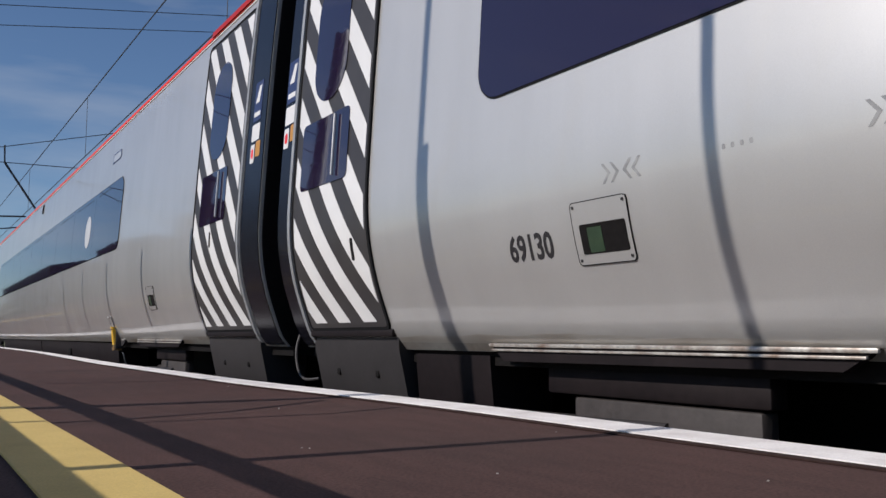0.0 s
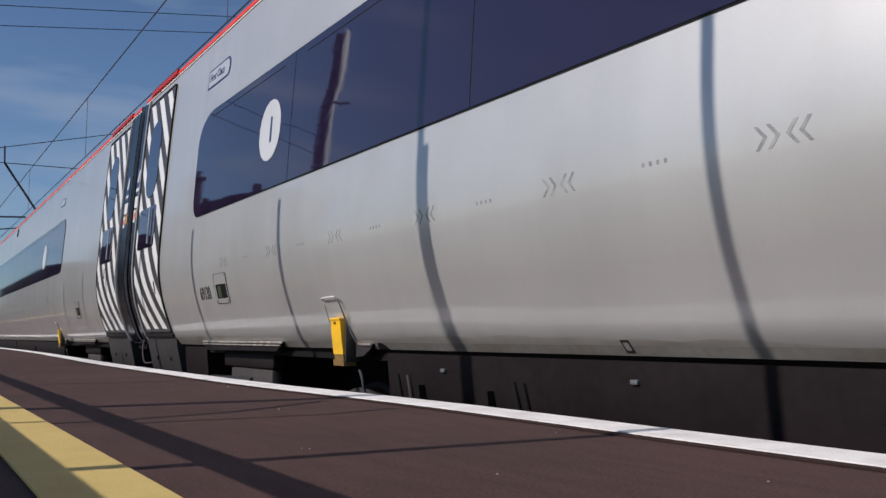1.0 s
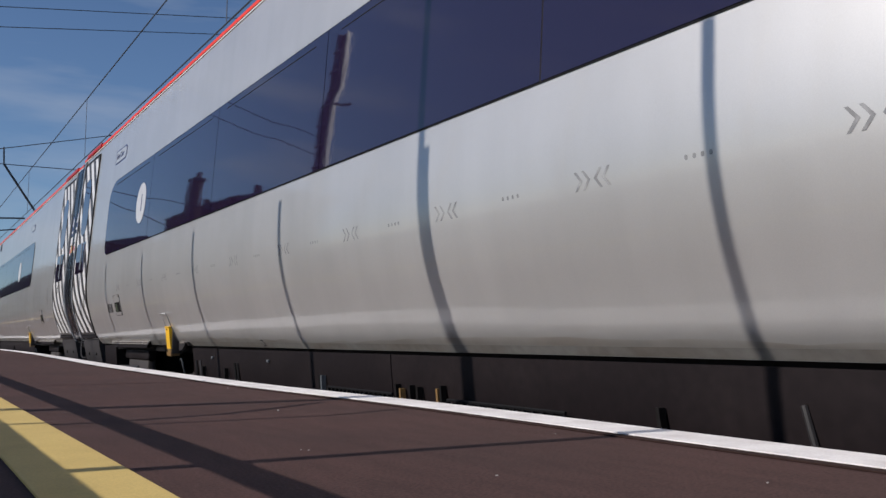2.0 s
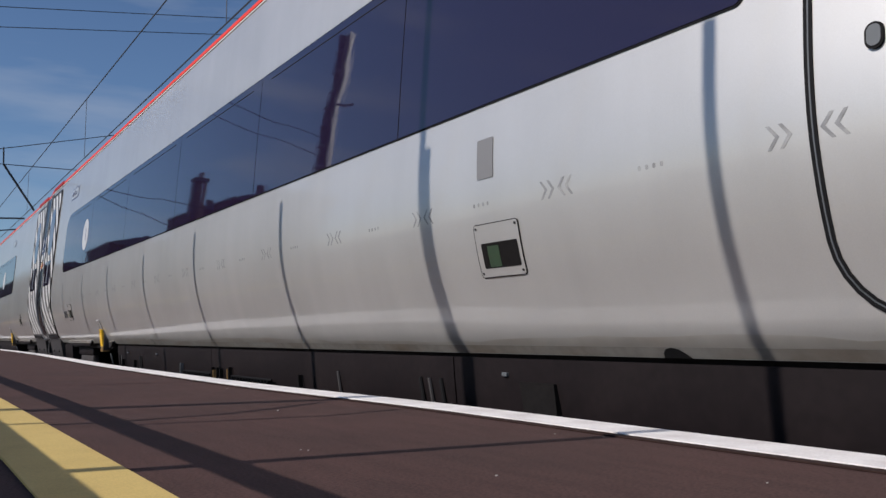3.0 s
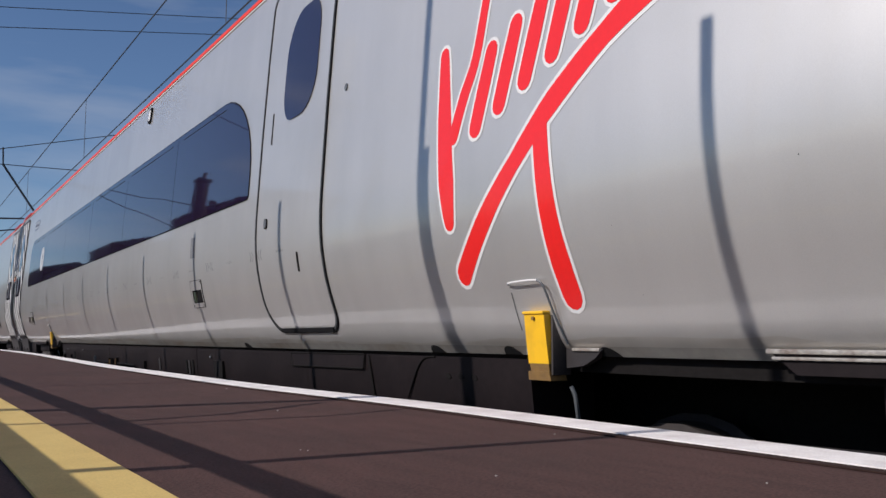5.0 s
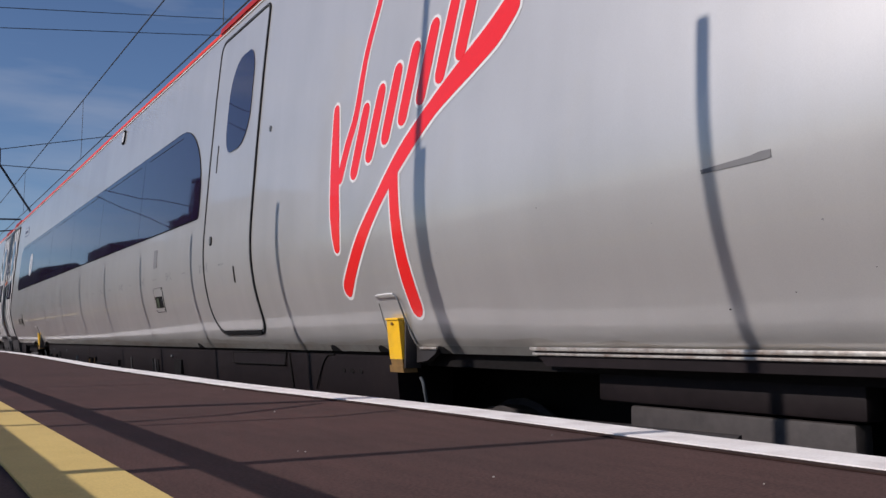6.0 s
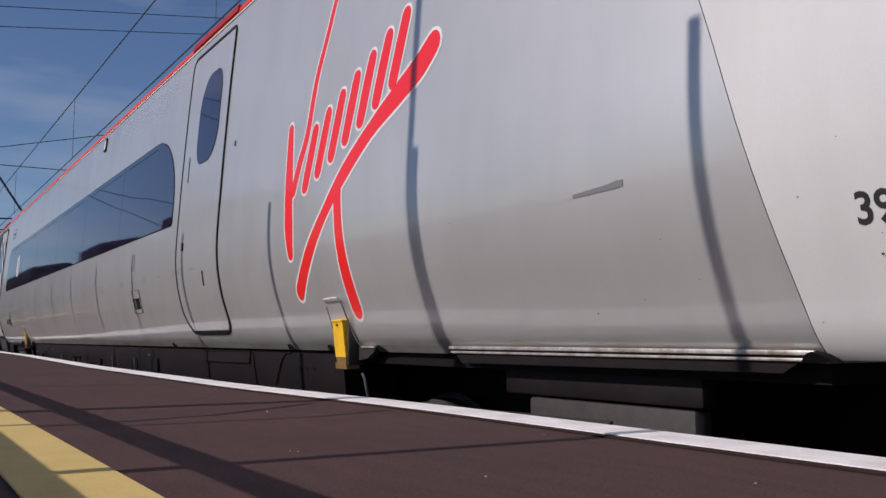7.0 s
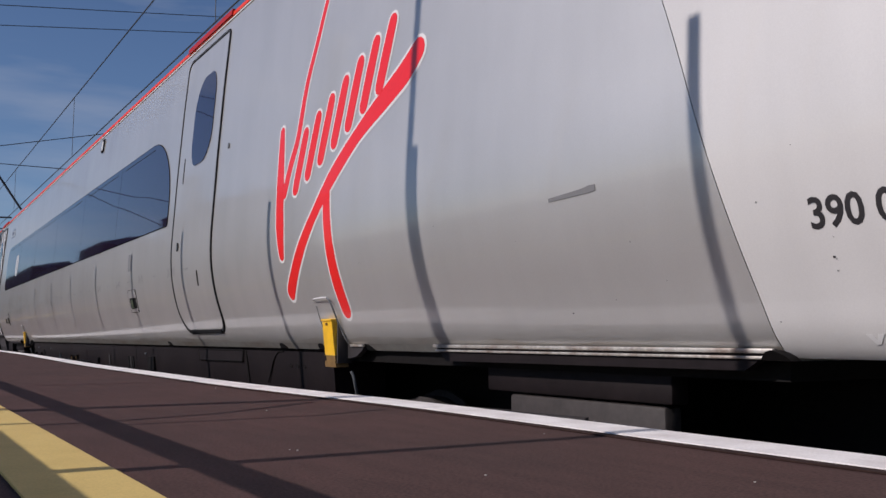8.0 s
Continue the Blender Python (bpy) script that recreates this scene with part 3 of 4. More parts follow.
def coach_side(coach, x0, x1, seam=None):
    end = seam or (lambda z: x1)
    part("body_shell", loft([hull(lambda z: x0), hull(end)]), SILVER, coach, "silver grey painted coach body")
    part("roof_stripe", on_side(flat([(x0, 2.519), (end(2.52), 2.519), (end(2.55), 2.551), (x0, 2.551)]), 0.001, 0.012), RED, coach, "bright red stripe along the roof edge")
    part("rain_strip", on_side(flat([(x0, 2.504), (end(2.504), 2.504), (end(2.518), 2.518), (x0, 2.518)]), 0.001, 0.006), WHITE, coach, "pale rain strip")
    part("lower_rail", on_side(flat([(x0, 0.180), (end(0.18), 0.180), (end(0.21), 0.212), (x0, 0.212)]), 0.0, 0.0006), LOWRAIL, coach, "grimy lower body rail")
    n = int((end(0.2) - x0) / 0.14)
    xs = [x0 + (end(0.2) - x0) * k / n for k in range(n + 1)]
    tops = [0.232 + 0.012 * math.sin(x * 1.7) + random.uniform(-0.008, 0.008) for x in xs]
    grime = bmesh.new()
    low, high = [grime.verts.new((x, 0, 0.2125)) for x in xs], [grime.verts.new((x, 0, z)) for x, z in zip(xs, tops)]
    for k in range(n):
        grime.faces.new((low[k], low[k + 1], high[k + 1], high[k]))
    part("road_grime", on_side(grime, 0.0, 0.0004, 0.02), GRIME, coach, "brown grime along the lower body edge")
    shadow_gap(coach, x0, x1)
    for x, d in ((x0, -1), (x1, 1)):
        if seam is None or d < 0:
            part("end_wall", loft([[(x + d * q, TRACK_Y + (y - TRACK_Y) * 0.985, 0.19 + (z - 0.19) * 0.98) for _, y, z in hull(lambda z: 0)] for q in (0.002, 0.008)]), RECESS, coach, "black coach end wall")


# the driving coach
front = thing("driving_coach", (4.0, TRACK_Y, RAIL_Z), "silver driving coach of a tilting express train with red roof stripe", "train coach", "coaches of the train")
seam = lambda z: 14.245 - 0.06 * z - 0.13 * z * z
coach_side(front, -4.78, 14.2, seam)


def nose_section(d, w, h):
    out = []
    for x, y, z in hull(lambda z: seam(z)):
        out.append((x * (1 - min(1, d / 2.5)) + (14.1) * min(1, d / 2.5) + d, TRACK_Y + (y - TRACK_Y) * w, 0.17 + (max(z, 0.186) - 0.17) * h))
    return out


part("nose_shell", loft([nose_section(0.003, 1, 1), nose_section(1.3, 1, 1), nose_section(2.2, 0.985, 0.97), nose_section(3.0, 0.93, 0.86), nose_section(3.8, 0.80, 0.66), nose_section(4.4, 0.58, 0.48), nose_section(4.7, 0.3, 0.36)]), NOSE, front, "white painted nose of the driving coach")

end_panel(front, -4.775, -4.61, -4.605)
striped_door(front, -4.545, -3.655, 0.785, (-3.82, 0.608))
band_pts = rounded(-2.73, 8.67, 1.138, 1.918, (0.13, 0.03, (0.68, 0.62), (0.32, 0.22)), 10)
window_band(front, band_pts, -2.73, 8.67, 6)

d_out = rounded(8.882, 9.838, 0.296, 2.412, (0.18, 0.09, 0.03, 0.08), 8)
cab_door = part("crew_door", on_side(flat(d_out), 0.001, 0.004), SILVER, front, "silver plug door with an oval window")
part("door_seal", on_side(ring(d_out, 0.025), 0.001, 0.007), RUBBER, cab_door, "black rubber door seal")
part("seal_lip", on_side(ring(grown(d_out, 0.009), 0.004), 0.001, 0.009), FENCE, cab_door, "grey lip of the seal")
part("door_sill", on_side(flat([(9.03, 0.276), (9.78, 0.276), (9.78, 0.300), (9.03, 0.300)]), 0.006, 0.012), RUBBER, cab_door)
part("door_window", on_side(flat(rounded(9.20, 9.675, 1.52, 2.19, ((0.12, 0.2), (0.22, 0.24), (0.12, 0.2), (0.22, 0.3)), 8)), 0.005, 0.006), GLASS, cab_door, "oval dark door window")
button = part("door_button", on_side(flat(rounded(9.02, 9.066, 0.898, 0.962, (0.022,) * 4, 6)), 0.005, 0.008), RUBBER, cab_door, "round black door button")
part("button_face", on_side(flat(rounded(9.026, 9.061, 0.905, 0.956, (0.016,) * 4, 5)), 0.013, 0.002), FENCE, button)
part("door_slot", on_side(flat(rounded(9.503, 9.526, 0.612, 0.722, (0.008,) * 4, 3)), 0.005, 0.003), RECESS, cab_door, "black door slot")
part("door_slot", on_side(flat(rounded(9.03, 9.045, 1.42, 1.62, (0.006,) * 4, 3)), 0.005, 0.003), RECESS, cab_door)
part("key_socket", on_side(flat(rounded(10.058, 10.085, 1.512, 1.55, (0.012,) * 4, 4)), 0.001, 0.006), FENCE, front, "small dark key socket")
part("cover_strip", on_side(flat([(8.80, 2.527), (9.86, 2.527), (9.86, 2.572), (8.80, 2.572)]), 0.004, 0.02), DARKRED, front, "dark red cover strip over the door")

lamp_out = rounded(5.48, 5.60, 2.31, 2.465, (0.04,) * 4, 5)
lamp_part = part("door_light", on_side(flat(lamp_out), 0.001, 0.012), RUBBER, front, "small oval door indicator lamp")
part("lens", on_side(flat(rounded(5.508, 5.578, 2.335, 2.440, (0.025,) * 4, 5)), 0.0135, 0.003), WHITE, lamp_part)

grille(front, -2.20, -1.94, 0.474, 0.675)
grille(front, 7.37, 7.65, 0.474, 0.672)
part("grey_label", on_side(flat(rounded(7.415, 7.52, 0.845, 1.0, (0.004,) * 4, 3)), 0.001, 0.002), GREY_MARK, front, "plain grey label")
part("coach_number", on_side(lettering("69130", 0.088, -2.572, 0.512, stretch=0.80, bold=0.025), 0.001, 0.001), INK, front, "black coach number 69130")
part("unit_number", on_side(lettering("390 0", 0.074, 14.408, 0.506, stretch=0.93, bold=0.017), 0.001, 0.001), INK, front, "black unit number")

disc = part("class_disc", on_side(flat(rounded(-1.345, -0.995, 1.315, 1.70, (0.175,) * 4, 9)), 0.008, 0.001), DISC, front, "white disc with a numeral one on the window")
part("numeral", on_side(lettering("1", 0.16, -1.205, 1.43), 0.0095, 0.001), BLUE, disc)
plate = part("class_plate", on_side(flat(rounded(-2.64, -2.16, 2.137, 2.262, (0.01, 0.05, 0.06, 0.02), 6)), 0.0018, 0.002), PALE, front, "pale plate that reads First Class")
part("words", on_side(lettering("First Class", 0.062, -2.612, 2.175, stretch=0.92), 0.0043, 0.001), BLUE, plate)
part("rim", on_side(flat(rounded(-2.665, -2.135, 2.122, 2.277, (0.02, 0.06, 0.07, 0.03), 6)), 0.0006, 0.001), BLUE, plate, "dark blue rim")

bar_part = part("grab_rail", on_side(flat([(13.455, 0.694), (13.66, 0.699), (13.685, 0.702), (13.685, 0.722), (13.655, 0.722), (13.62, 0.716), (13.455, 0.706)]), 0.0, 0.002), GREY_MARK, front, "grey grab rail on the cab side")

# faint arrow marks and dots along the side
for i in range(13):
    x = -1.95 + 0.8905 * i + (-0.009 * max(0, i - 3) if i < 9 else 0.035)
    gap = 0.065 if i == 12 else 0.0
    x += 0.045 if i == 12 else 0.0
    for dx, d in ((-0.066, 1), (-0.028, 1), (0.066 + gap, -1), (0.028 + gap, -1)):
        bm = bmesh.new()
        for q in (-0.032, 0.032):
            bm.faces.new([bm.verts.new((x + dx + d * a, 0, 0.75 + b)) for a, b in ((-0.020, q), (-0.008, q), (0.020, 0), (0.006, 0))])
        bmesh.ops.remove_doubles(bm, verts=bm.verts, dist=1e-5)
        part("arrow_mark", on_side(bm, 0.0056 if 8.86 < x + dx < 9.82 else 0.0004, 0.0003), FAINT, front)
    for k in (-1.5, -0.5, 0.5, 1.5):
        part("dot_mark", on_side(flat(rounded(x + 0.44 + k * 0.03 - 0.006, x + 0.44 + k * 0.03 + 0.006, 0.742, 0.757, (0.004,) * 4, 3)), 0.0056 if 8.86 < x + 0.44 < 9.82 else 0.0004, 0.0003), FAINT, front)

for i in range(16):
    x, z, r = random.uniform(14.3, 15.2) if i < 10 else random.uniform(12.0, 14.0), random.uniform(0.24, 0.72), random.uniform(0.0010, 0.0022)
    part("paint_chip", on_side(flat(rounded(x - r, x + r * 1.3, z - r, z + r, (r * 0.9,) * 4, 3)), 0.0006, 0.0006), (INK if i % 3 else FAINT), front)

for x, z, r in ((14.453, 0.435, 0.0036), (14.458, 0.430, 0.002), (14.454, 0.402, 0.003), (14.267, 0.589, 0.003), (14.256, 0.282, 0.0025), (13.798, 0.531, 0.003), (13.454, 0.323, 0.0035)):
    part("paint_chip", on_side(flat(rounded(x - r, x + r, z - r * 0.7, z + r * 0.7, (r * 0.5,) * 4, 3)), 0.0006, 0.0006), (FAINT if r < 0.0034 else INK), front)
part("nose_mark", on_side(flat([(14.480, 0.250), (14.496, 0.250), (14.504, 0.234), (14.512, 0.250), (14.528, 0.250), (14.510, 0.224), (14.498, 0.224)]), 0.001, 0.001), WHITE, front, "plain white mark on the nose")

# the red emblem: plain brush strokes with a white edge
STROKES = [
    ([(11.64, 2.30), (11.535, 2.056), (11.455, 1.861), (11.355, 1.637), (11.285, 1.351), (11.205, 1.20), (11.14, 1.05)], [0.02, 0.022, 0.024, 0.026, 0.03, 0.034, 0.034]),
    ([(11.045, 1.42), (11.066, 1.15), (11.095, 0.866), (11.102, 0.705)], [0.032, 0.050, 0.056, 0.034]),
    ([(11.145, 0.494), (11.357, 0.70), (11.557, 0.876), (11.772, 1.054), (12.028, 1.215), (12.28, 1.331), (12.451, 1.408), (12.563, 1.484)], [0.044, 0.042, 0.036, 0.046, 0.042, 0.056, 0.062, 0.056]),
    ([(11.705, 0.99), (11.720, 0.797), (11.733, 0.628), (11.748, 0.503), (11.762, 0.385)], [0.04, 0.042, 0.046, 0.05, 0.048]),
]
# short slanted strokes above the long one
for k in range(7):
    x, z = 11.345 + 0.154 * k, 1.20 + 0.058 * k
    STROKES.append(([(x - 0.046, z - 0.145), (x, z), (x + 0.046, z + 0.145)], [0.040, 0.042, 0.038]))
emblem = part("emblem", on_side(flat(stroke(*STROKES[2], grow=0.016)), 0.0010, 0.0006), WHITE, front, "red brush stroke emblem with a white edge")
for i, (p, w) in enumerate(STROKES):
    if i != 2:
        part("white_edge", on_side(flat(stroke(p, w, grow=0.014)), 0.0010 + 0.0001 * (i % 6), 0.0006), WHITE, emblem)
    part("red_stroke", on_side(flat(stroke(p, w)), 0.0024 + 0.0001 * i, 0.0006), LOGO_RED, emblem)

yellow_bracket(front, -0.32)
yellow_bracket(front, 11.552)
step_bar(front, -2.87, -1.235)
step_bar(front, 12.49, 14.21)
part("notch", on_side(flat([(14.17, 0.180), (14.185, 0.192), (14.20, 0.203), (14.22, 0.208), (14.24, 0.202), (14.255, 0.192), (14.265, 0.180)]), 0.001, 0.046), RECESS, front, "dark notch in the lower body edge")
skirt(front, 0.02, 3.4)
skirt(front, 3.41, 6.905)
skirt(front, 6.915, 11.36, ((7.40, 7.61),))
skirt(front, -3.55, -2.95)
bogie(front, -2.22)
bogie(front, 13.16)
for x in (8.23, 10.72, 11.28, 11.83, 0.02):
    hump = [(x - 0.050, 0.178), (x - 0.045, 0.192), (x - 0.025, 0.206), (x, 0.211), (x + 0.025, 0.206), (x + 0.042, 0.194), (x + 0.060, 0.178)]
    part("notch", on_side(flat(hump), 0.002, 0.005), RUBBER, front, "dark notch in the lower body edge")
for x in (10.765, 10.867, 10.970):
    part("vent_hole", loft([[(x + 0.022 * math.cos(a) - 0.05 * 0.1 * math.sin(a), y, 0.075 + 0.012 * math.sin(a)) for a in [math.pi * k / 5 for k in range(10)]] for y in (2.0768, 2.09)]), RECESS, front)
part("panel_joint", tube(bmesh.new(), smooth_path([(10.66, 2.073, 0.158), (10.57, 2.073, 0.150), (10.50, 2.074, 0.10), (10.40, 2.082, -0.04)], 4), 0.005), RECESS, front)
part("panel_joint", tube(bmesh.new(), [(10.0, 2.072, 0.155), (10.02, 2.072, 0.10), (10.06, 2.088, -0.10)], 0.006), RECESS, front)
cover = part("access_cover", loft([[(xx, y, z) for xx, z in ((8.96, 0.148), (9.95, 0.154), (9.935, 0.086), (8.985, 0.078))] for y in (2.069, 2.09)]), UNDER2, front, "long grimy access cover on the skirt")
for a, b in (((8.955, 0.152), (9.96, 0.158)), ((9.96, 0.158), (9.945, 0.084)), ((9.945, 0.084), (8.98, 0.076)), ((8.98, 0.076), (8.955, 0.152))):
    part("cover_joint", tube(bmesh.new(), [(a[0], 2.069, a[1]), (b[0], 2.069, b[1])], 0.005, 6), RECESS, cover)
for x, z in ((0.543, 0.091), (1.732, 0.091), (7.296, 0.096)):
    part("bright_tag", boxed((x - 0.015, 2.066, z - 0.008), (x + 0.018, 2.09, z + 0.008), 0.002), FENCE, front, "small grey metal tag")
for x in (0.12, 0.22, 1.06, 1.12, 5.72, 6.62, 6.70, 6.80):
    part("hanging_pipe", tube(bmesh.new(), [(x, 2.078, 0.06), (x + 0.03, 2.083, -0.06), (x + 0.05, 2.10, -0.16)], 0.010), (FAIRING if x in (0.22, 5.72, 6.70) else RUBBER), front)
for x, tall, pale in ((0.35, 0.02, 0), (0.9, 0.02, 0), (2.59, 0.03, 0), (2.615, 0.03, 2), (3.485, 0.02, 0), (3.53, 0.0, 1), (3.62, 0.02, 0), (3.69, 0.015, 0), (3.865, 0.015, 1), (3.895, 0.03, 0), (5.2, 0.02, 0)):
    part("cable_clip", loft([[(xx, y, z) for xx, z in ((x, tall), (x + 0.014, tall), (x + 0.040, -0.14), (x + 0.020, -0.14))] for y in (2.052, 2.08)]), (RECESS, OCHRE, FENCE)[pale], front, "yellow cable clip" if pale == 1 else "")
for x0, x1, pitch in ((2.70, 3.45, 0.05), (3.95, 4.75, 0.06)):
    cb = bmesh.new()
    tube(cb, [(x0, 2.062, -0.030), (x1, 2.062, -0.030)], 0.007, 6)
    for k in range(int((x1 - x0) / pitch)):
        box(cb, (x0 + pitch * k, 2.058, -0.13), (x0 + pitch * k + 0.012, 2.075, -0.030))
    part("cable_ladder", cb, RUBBER, front, "black ribbed cable tray")
lock = part("small_lock", on_side(flat(rounded(1.722, 1.764, 0.186, 0.230, (0.004,) * 4, 3)), 0.0008, 0.001), INK, front, "small square lock")
part("lock_face", on_side(flat(rounded(1.731, 1.755, 0.195, 0.221, (0.003,) * 4, 3)), 0.0018, 0.001), SILVER, lock)

# the coach ahead
ahead = thing("passenger_coach", (-17.0, TRACK_Y, RAIL_Z), "silver passenger coach coupled ahead with striped end doors", "train coach", "coaches of the train")
coach_side(ahead, -28.2, -5.04)
end_panel(ahead, -5.36, -5.045, -5.42)
striped_door(ahead, -6.46, -5.44, 0.62, (-6.02, 0.86))
band2 = rounded(-23.0, -9.28, 1.14, 1.905, (0.12, 0.10, 0.16, 0.16), 9)
window_band(ahead, band2, -23.0, -9.28, 9)
grille(ahead, -8.0, -7.74, 0.474, 0.675)
mark = part("class_plate", on_side(flat(rounded(-10.05, -9.62, 2.145, 2.255, (0.01, 0.05, 0.05, 0.02), 5)), 0.001, 0.002), BLUE, ahead, "small outlined class plate")
part("face", on_side(flat(rounded(-10.02, -9.65, 2.160, 2.240, (0.01, 0.04, 0.04, 0.015), 5)), 0.0035, 0.001), PALE, mark)
part("class_disc", on_side(flat(rounded(-11.33, -10.98, 1.30, 1.685, (0.175,) * 4, 9)), 0.008, 0.001), DISC, ahead, "white disc on the window")
yellow_bracket(ahead, -9.80)
step_bar(ahead, -8.9, -7.3)
bogie(ahead, -8.1)
bogie(ahead, -25.0)
skirt(ahead, -16.4, -10.1, ((-13.5, -13.28),))
skirt(ahead, -23.0, -16.5)
lamp2 = part("door_light", on_side(flat(rounded(-16.1, -15.99, 2.31, 2.465, (0.04,) * 4, 5)), 0.001, 0.012), RUBBER, ahead, "small oval door indicator lamp")

gang = thing("gangway_bellows", (-4.92, TRACK_Y, RAIL_Z), "black rubber bellows between two coaches", "bellows")
for k in range(4):
    x = -5.03 + 0.06 * k
    part("bellows_fold", loft([[(xx, TRACK_Y + (y - TRACK_Y) * q, z * 0.97 + 0.02) for _, y, z in hull(lambda z: 0)] for xx, q in ((x, 0.76), (x + 0.03, 0.80), (x + 0.06, 0.76))]), RECESS, gang)
part("jumper_cable", tube(bmesh.new(), smooth_path([(-4.90, 2.08, 0.30), (-4.88, 2.03, 0.18), (-4.84, 2.02, 0.06), (-4.74, 2.02, -0.005), (-4.62, 2.06, 0.0)], 5), 0.009), FAIRING, gang, "grey jumper cable")


# ---- overhead line ----
def wire(name, points, radius, label):
    base = Vector(points[0])
    t = thing(name, tuple(base), label, "wire")
    part("strand", tube(bmesh.new(), points, radius, 6), WIRE, t)
    return t


wire("contact_wire", [(x, 3.22, 4.055) for x in range(-120, 41, 8)], 0.011, "dark copper contact wire above the track")
wire("catenary_wire", [(x, 3.22, 5.34) for x in range(-120, 41, 8)], 0.011, "dark catenary wire above the contact wire")
for x in (-19.5, -10.1, -29.0):
    wire("dropper_wire", [(x, 3.22, 4.055), (x, 3.22, 5.34)], 0.006, "thin dropper between contact and catenary wires")
# the next support: two masts with cross spans between them
SX = -27.3
for my in (13.0,):
    m = thing("overhead_line_mast", (SX, my, -1.3), "galvanised steel mast carrying the cross span wires", "mast", "overhead line masts")
    for q in (-0.12, 0.12):
        part("flange", boxed((SX + q - 0.012, my - 0.13, -1.3), (SX + q + 0.012, my + 0.13, 11.6), 0.003), GALV, m)
    part("web", boxed((SX - 0.108, my - 0.01, -1.3), (SX + 0.108, my + 0.01, 11.6)), GALV, m)
for (ya, za), (yb, zb) in (((2.05, 9.744), (8.67, 10.739)), ((2.07, 9.145), (8.31, 10.114)), ((2.35, 5.624), (5.03, 6.304)), ((2.37, 5.169), (4.20, 5.195))):
    k = (zb - za) / (yb - ya)
    wire("span_wire", [(SX, y, za + (y - ya) * k) for y in (-7.75, ya, yb, 12.98)], 0.013, "thin dark cross span wire between two masts")
arm = thing("registration_arm", (SX, 2.4, 3.6), "dark slanted registration arm of the overhead line", "overhead arm")
part("strut", tube(bmesh.new(), [(SX, 2.35, 5.66), (SX, 2.37, 5.17)], 0.022), WIRE, arm)
part("strut", tube(bmesh.new(), [(SX, 2.37, 5.17), (SX, 3.22, 3.90)], 0.032), WIRE, arm)
part("strut", tube(bmesh.new(), [(SX, 1.75, 3.66), (SX, 2.35, 3.62), (SX, 2.98, 3.655)], 0.024), WIRE, arm)
part("strut", tube(bmesh.new(), [(SX, 1.75, 3.30), (SX, 2.37, 3.27), (SX, 2.85, 3.336)], 0.018), WIRE, arm)


# ---- behind the camera ----
FY = -0.42
tan_el = math.tan(radians(SUN_EL))
reach = 1.0 / math.cos(radians(SUN_AZ - 180))
drift = math.tan(radians(SUN_AZ - 180))
fence = thing("platform_fence", (0, FY, 0), "dark steel railing of tall posts and flat rails on the platform", "fence")
for x, top in ((3.2, 1.05), (1.6, 1.05), (0.0, 1.05), (-1.60, 1.13), (-3.12, 1.045), (-4.79, 1.035), (-6.55, 1.035), (-8.16, 1.0), (-9.78, 1.02), (-11.28, 1.02), (-12.74, 1.0), (-14.3, 1.0), (-15.9, 1.0), (-17.5, 1.0)):
    x -= drift * (1.865 - FY)
    part("post", boxed((x - 0.023, FY - 0.023, 0), (x + 0.023, FY + 0.023, top + (1.865 - FY) * tan_el * reach), 0.006), FENCE, fence)
for y0, y1, dy in ((0.503, 0.585, 0.04), (0.10, 0.275, 0.04)):
    z0, z1 = ((y - FY - dy) * tan_el * reach for y in (y0, y1))
    part("flat_rail", boxed((-24, FY + dy - 0.01, z0), (6, FY + dy + 0.01, z1), 0.004), FENCE, fence)
brace = [(-2.68, 0.16), (-2.66, 0.40), (-2.66, 0.55), (-2.75, 0.91), (-2.90, 1.16), (-3.05, 1.38)]
part("curved_brace", tube(bmesh.new(), [(x - drift * (y - FY), FY, (y - FY) * tan_el * reach) for x, y in brace], 0.016), FENCE, fence)
part("brace", tube(bmesh.new(), [(x - drift * (y - FY), FY - 0.03, (y - FY) * tan_el * reach) for x, y in ((-2.54, 0.6), (-2.52, 1.2), (-2.62, 1.5))], 0.012), FENCE, fence)
pole = thing("lamp_column", (-3.42, FY - 0.8, 0), "tall slim lamp column behind the railing", "lamp column")
px = -3.165 - drift * (1.9 - FY + 0.8)
part("column", tube(bmesh.new(), [(px, FY - 0.8, 0), (px, FY - 0.8, 6.5)], 0.026, 12), GALV, pole)

MY = -7.75
mast = thing("overhead_line_mast", (SX, MY, 0), "galvanised lattice mast of the overhead line with rungs", "mast", "overhead line masts")
part("leg", boxed((SX - 0.30, MY - 0.22, 0), (SX - 0.18, MY + 0.22, 12.5), 0.01), FENCE, mast)
# the near leg is an added white strip, turned sunwards, for the mast's sunlit side
part("leg", loft([[(SX + 0.28 + a * 0.574 + b * 0.819, MY + a * 0.819 - b * 0.574, z) for a, b in ((-0.11, 0.02), (0.11, 0.02), (0.11, -0.02), (-0.11, -0.02))] for z in (0, 12.5)]), WHITE, mast, "white strip added for the mast's sunlit side")
part("web", boxed((SX - 0.21, MY - 0.03, 0), (SX + 0.05, MY + 0.03, 12.5)), FENCE, mast)
for k in range(10):
    part("rung", boxed((SX - 0.34, MY + 0.22, 5.0 + 0.75 * k), (SX + 0.33, MY + 0.26, 5.06 + 0.75 * k), 0.004), FENCE, mast)
part("cantilever", tube(bmesh.new(), [(SX + 0.3, MY, 9.6), (SX + 0.9, MY, 9.35), (SX + 1.6, MY, 9.2)], 0.05), FENCE, mast)


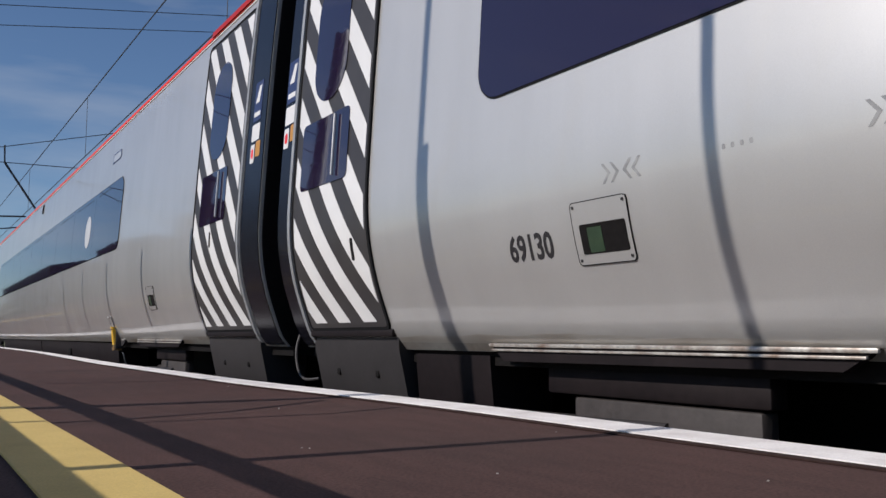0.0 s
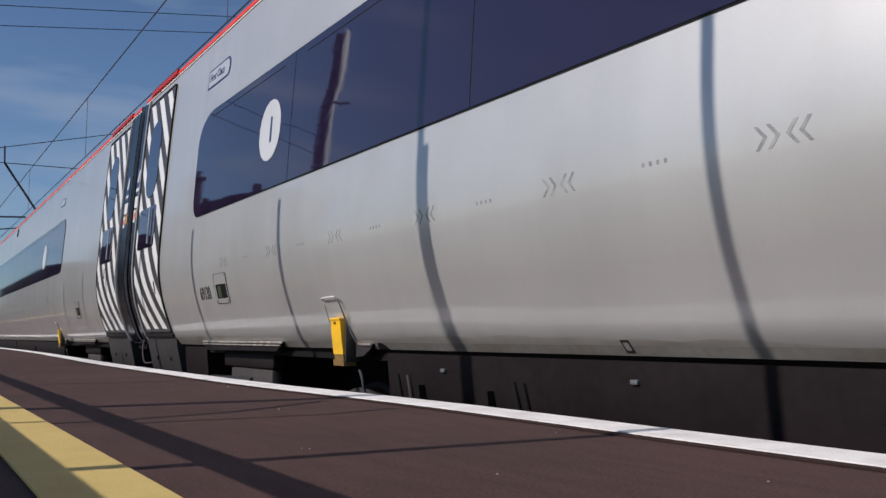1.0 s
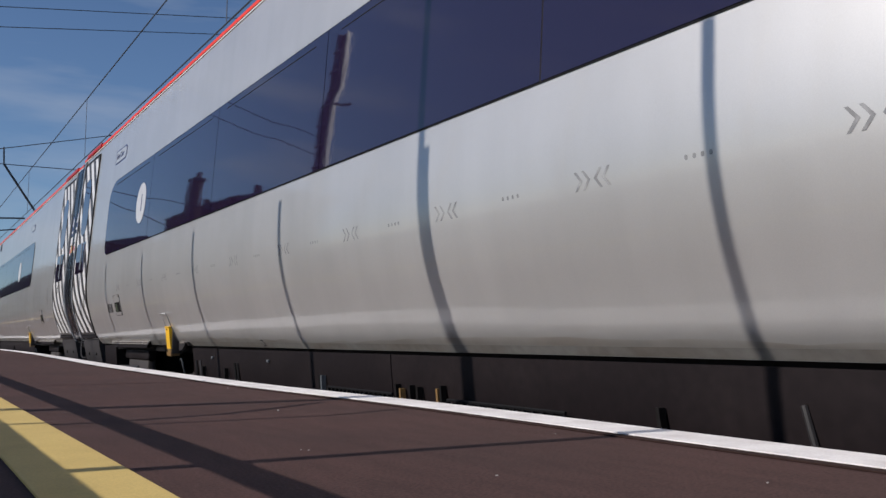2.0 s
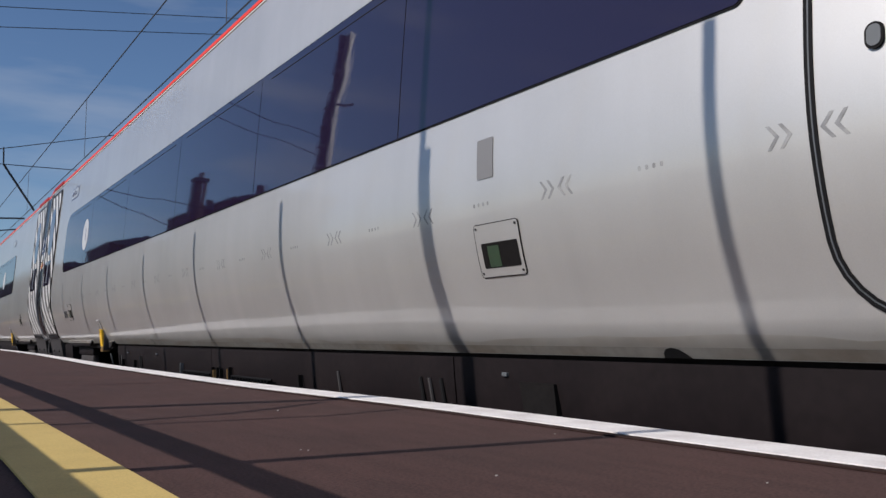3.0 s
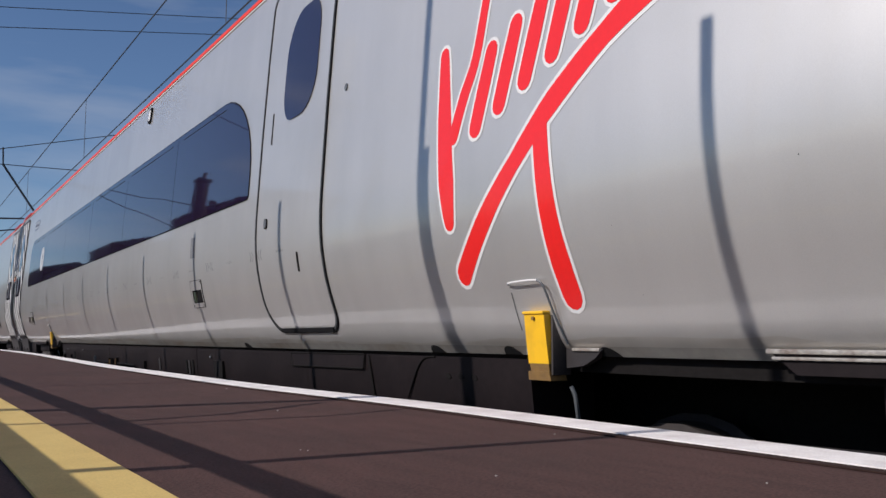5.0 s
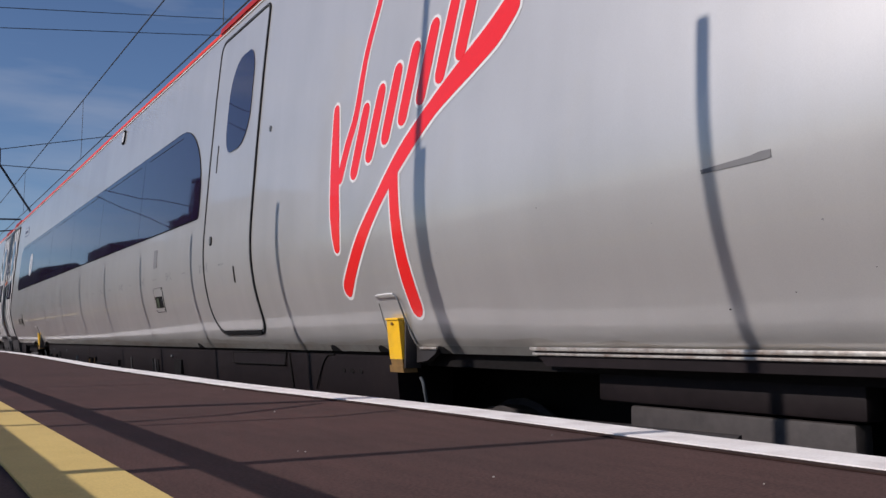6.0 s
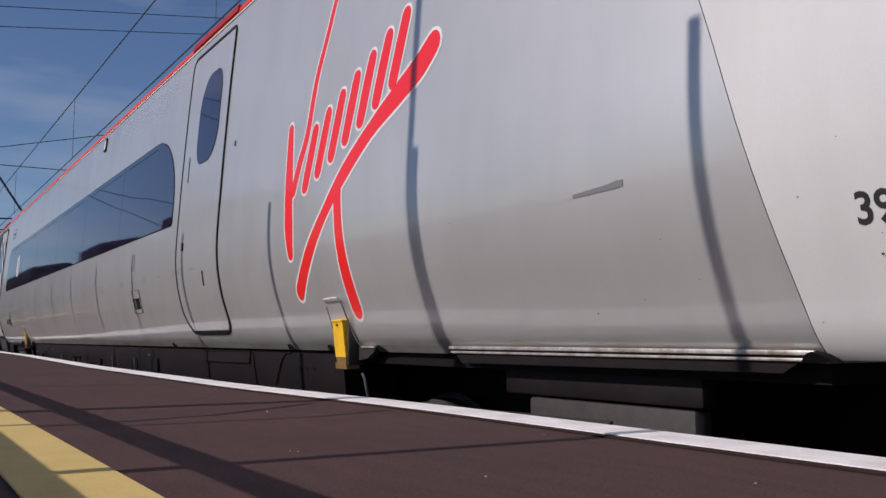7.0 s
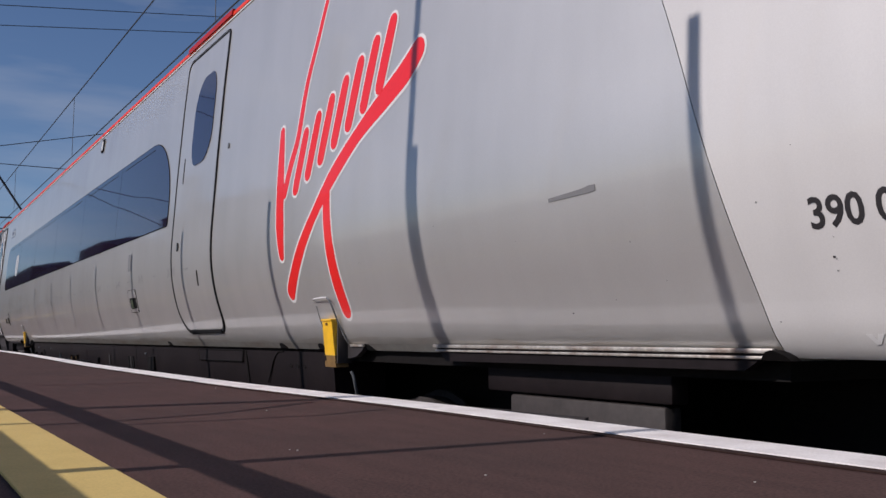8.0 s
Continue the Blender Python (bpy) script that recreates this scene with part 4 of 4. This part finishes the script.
def house(x0, x1, y0, y1, h, rise, label):
    t = thing("brick_building", ((x0 + x1) / 2, (y0 + y1) / 2, -1.3), label, "building", "buildings beyond the station")
    part("wall", boxed((x0, y0, -1.3), (x1, y1, h)), BRICK, t)
    part("roof", loft([[(x, y, z) for y, z in ((y0 - 0.3, h), (y1 + 0.3, h), ((y0 + y1) / 2, h + rise))] for x in (x0 - 0.2, x1 + 0.2)]), SLATE, t)
    part("chimney", boxed((x0 + 1.0, (y0 + y1) / 2 - 0.4, h + rise * 0.5), (x0 + 1.8, (y0 + y1) / 2 + 0.4, h + rise + 1.4), 0.03), BRICK, t)
    n = max(2, int((x1 - x0) / 3))
    for i in range(n):
        for z in (1.0, 4.2):
            if z + 1.6 < h:
                x = x0 + (i + 0.5) * (x1 - x0) / n
                w = part("window", boxed((x - 0.5, y1 - 0.05, z), (x + 0.5, y1 + 0.03, z + 1.5), 0.01), WHITE, t)
                part("pane", boxed((x - 0.42, y1 + 0.02, z + 0.08), (x + 0.42, y1 + 0.04, z + 1.42)), GLASS, w)
    return t


house(-192, -169, -40, -26, 21.5, 2.5, "tall dark brick mill building with a slate roof")
house(-168, -142, -40, -26, 18.5, 2.0, "long dark brick mill building with a slate roof")
house(-126, -111, -36, -26, 20.5, 2.5, "dark brick warehouse with a slate roof")
house(-104, -97, -36, -26, 19.8, 2.0, "sooty brick warehouse with a slate roof")
house(-96, -88, -36, -26, 18.6, 1.6, "low sooty brick warehouse with a slate roof")
house(-420, -268, -44, -26, 24.0, 3.0, "very long far brick building with a slate roof")
house(-262, -222, -40, -26, 21.0, 2.0, "far dark brick building with a slate roof")
tower = thing("brick_chimney_stack", (-109, -25, -1.3), "tall square brick chimney stack", "chimney")
part("stack", boxed((-109.8, -25.8, -1.3), (-108.1, -24.2, 23.6), 0.2), BRICK, tower)
part("cap", boxed((-110.0, -26.0, 23.4), (-107.9, -24.0, 23.9), 0.1), SLATE, tower)
part("pot", tube(bmesh.new(), [(-108.6, -25, 23.9), (-108.6, -25, 24.8)], 0.35, 10), BRICK, tower)


# ---- grit on the platform ----
gm = bmesh.new()
bmesh.ops.create_icosphere(gm, subdivisions=1, radius=1)
for v in gm.verts:
    v.co *= 0.8 + 0.4 * random.random()
first = None
for x, y, r in ((-1.267, 0.906, 0.0022), (-1.731, 1.419, 0.002), (-2.762, 1.089, 0.0026), (-2.79, 1.10, 0.002), (-1.781, 0.756, 0.0016), (-1.763, 0.766, 0.0018), (-4.124, 1.366, 0.003), (-0.965, 1.242, 0.002)):
    if first is None:
        first = part("grit", gm, PEBBLE)
        o = first
    else:
        o = first.copy()
        scene.collection.objects.link(o)
    o.location, o.scale = (x, y, r * 0.5), (r, r * 1.3, r * 0.7)
    tagged(o, "small pale piece of grit on the platform", "grit", "grit on the platform")


# ---- what moves ----
TRAVEL = [(0.0, 0.0), (0.3, -1.165), (0.5, -1.985), (1.0, -3.853), (1.5, -5.602), (1.7, -6.250), (2.1, -7.520), (2.45, -8.590), (2.8, -9.605), (3.0, -10.150), (3.5, -11.395),
          (4.0, -12.465), (4.5, -13.345), (4.7, -13.646), (5.25, -14.350), (5.8, -14.900), (6.0, -15.071), (6.5, -15.390), (7.0, -15.571), (7.5, -15.656), (8.0, -15.692)]


def motions():
    for coach, back, fore in ((front, -2.22, 13.16), (ahead, -25.0, -8.1), (gang, -8.1, -2.22)):
        bx, by, bz = coach["base"]
        rows = []
        for t, s in TRAVEL:
            a, b = curve(back + s), curve(fore + s)
            slope = (b - a) / (fore - back)
            rows.append((t, pose(bx + s, by + a + slope * (bx - back), bz, 0, 0, math.degrees(math.atan(slope)))))
        walk(coach, rows)
    ts, ss = [t for t, s in TRAVEL], [s for t, s in TRAVEL]
    for w in WHEELS:
        p = w.location.copy()
        rows, t = [], 0.0
        while t < 8.0001:
            rows.append((t, pose(p.x, p.y, p.z, 0, math.degrees(float(np.interp(t, ts, ss)) / 0.43), 0)))
            t += 0.1
        walk(w, rows)


motions()
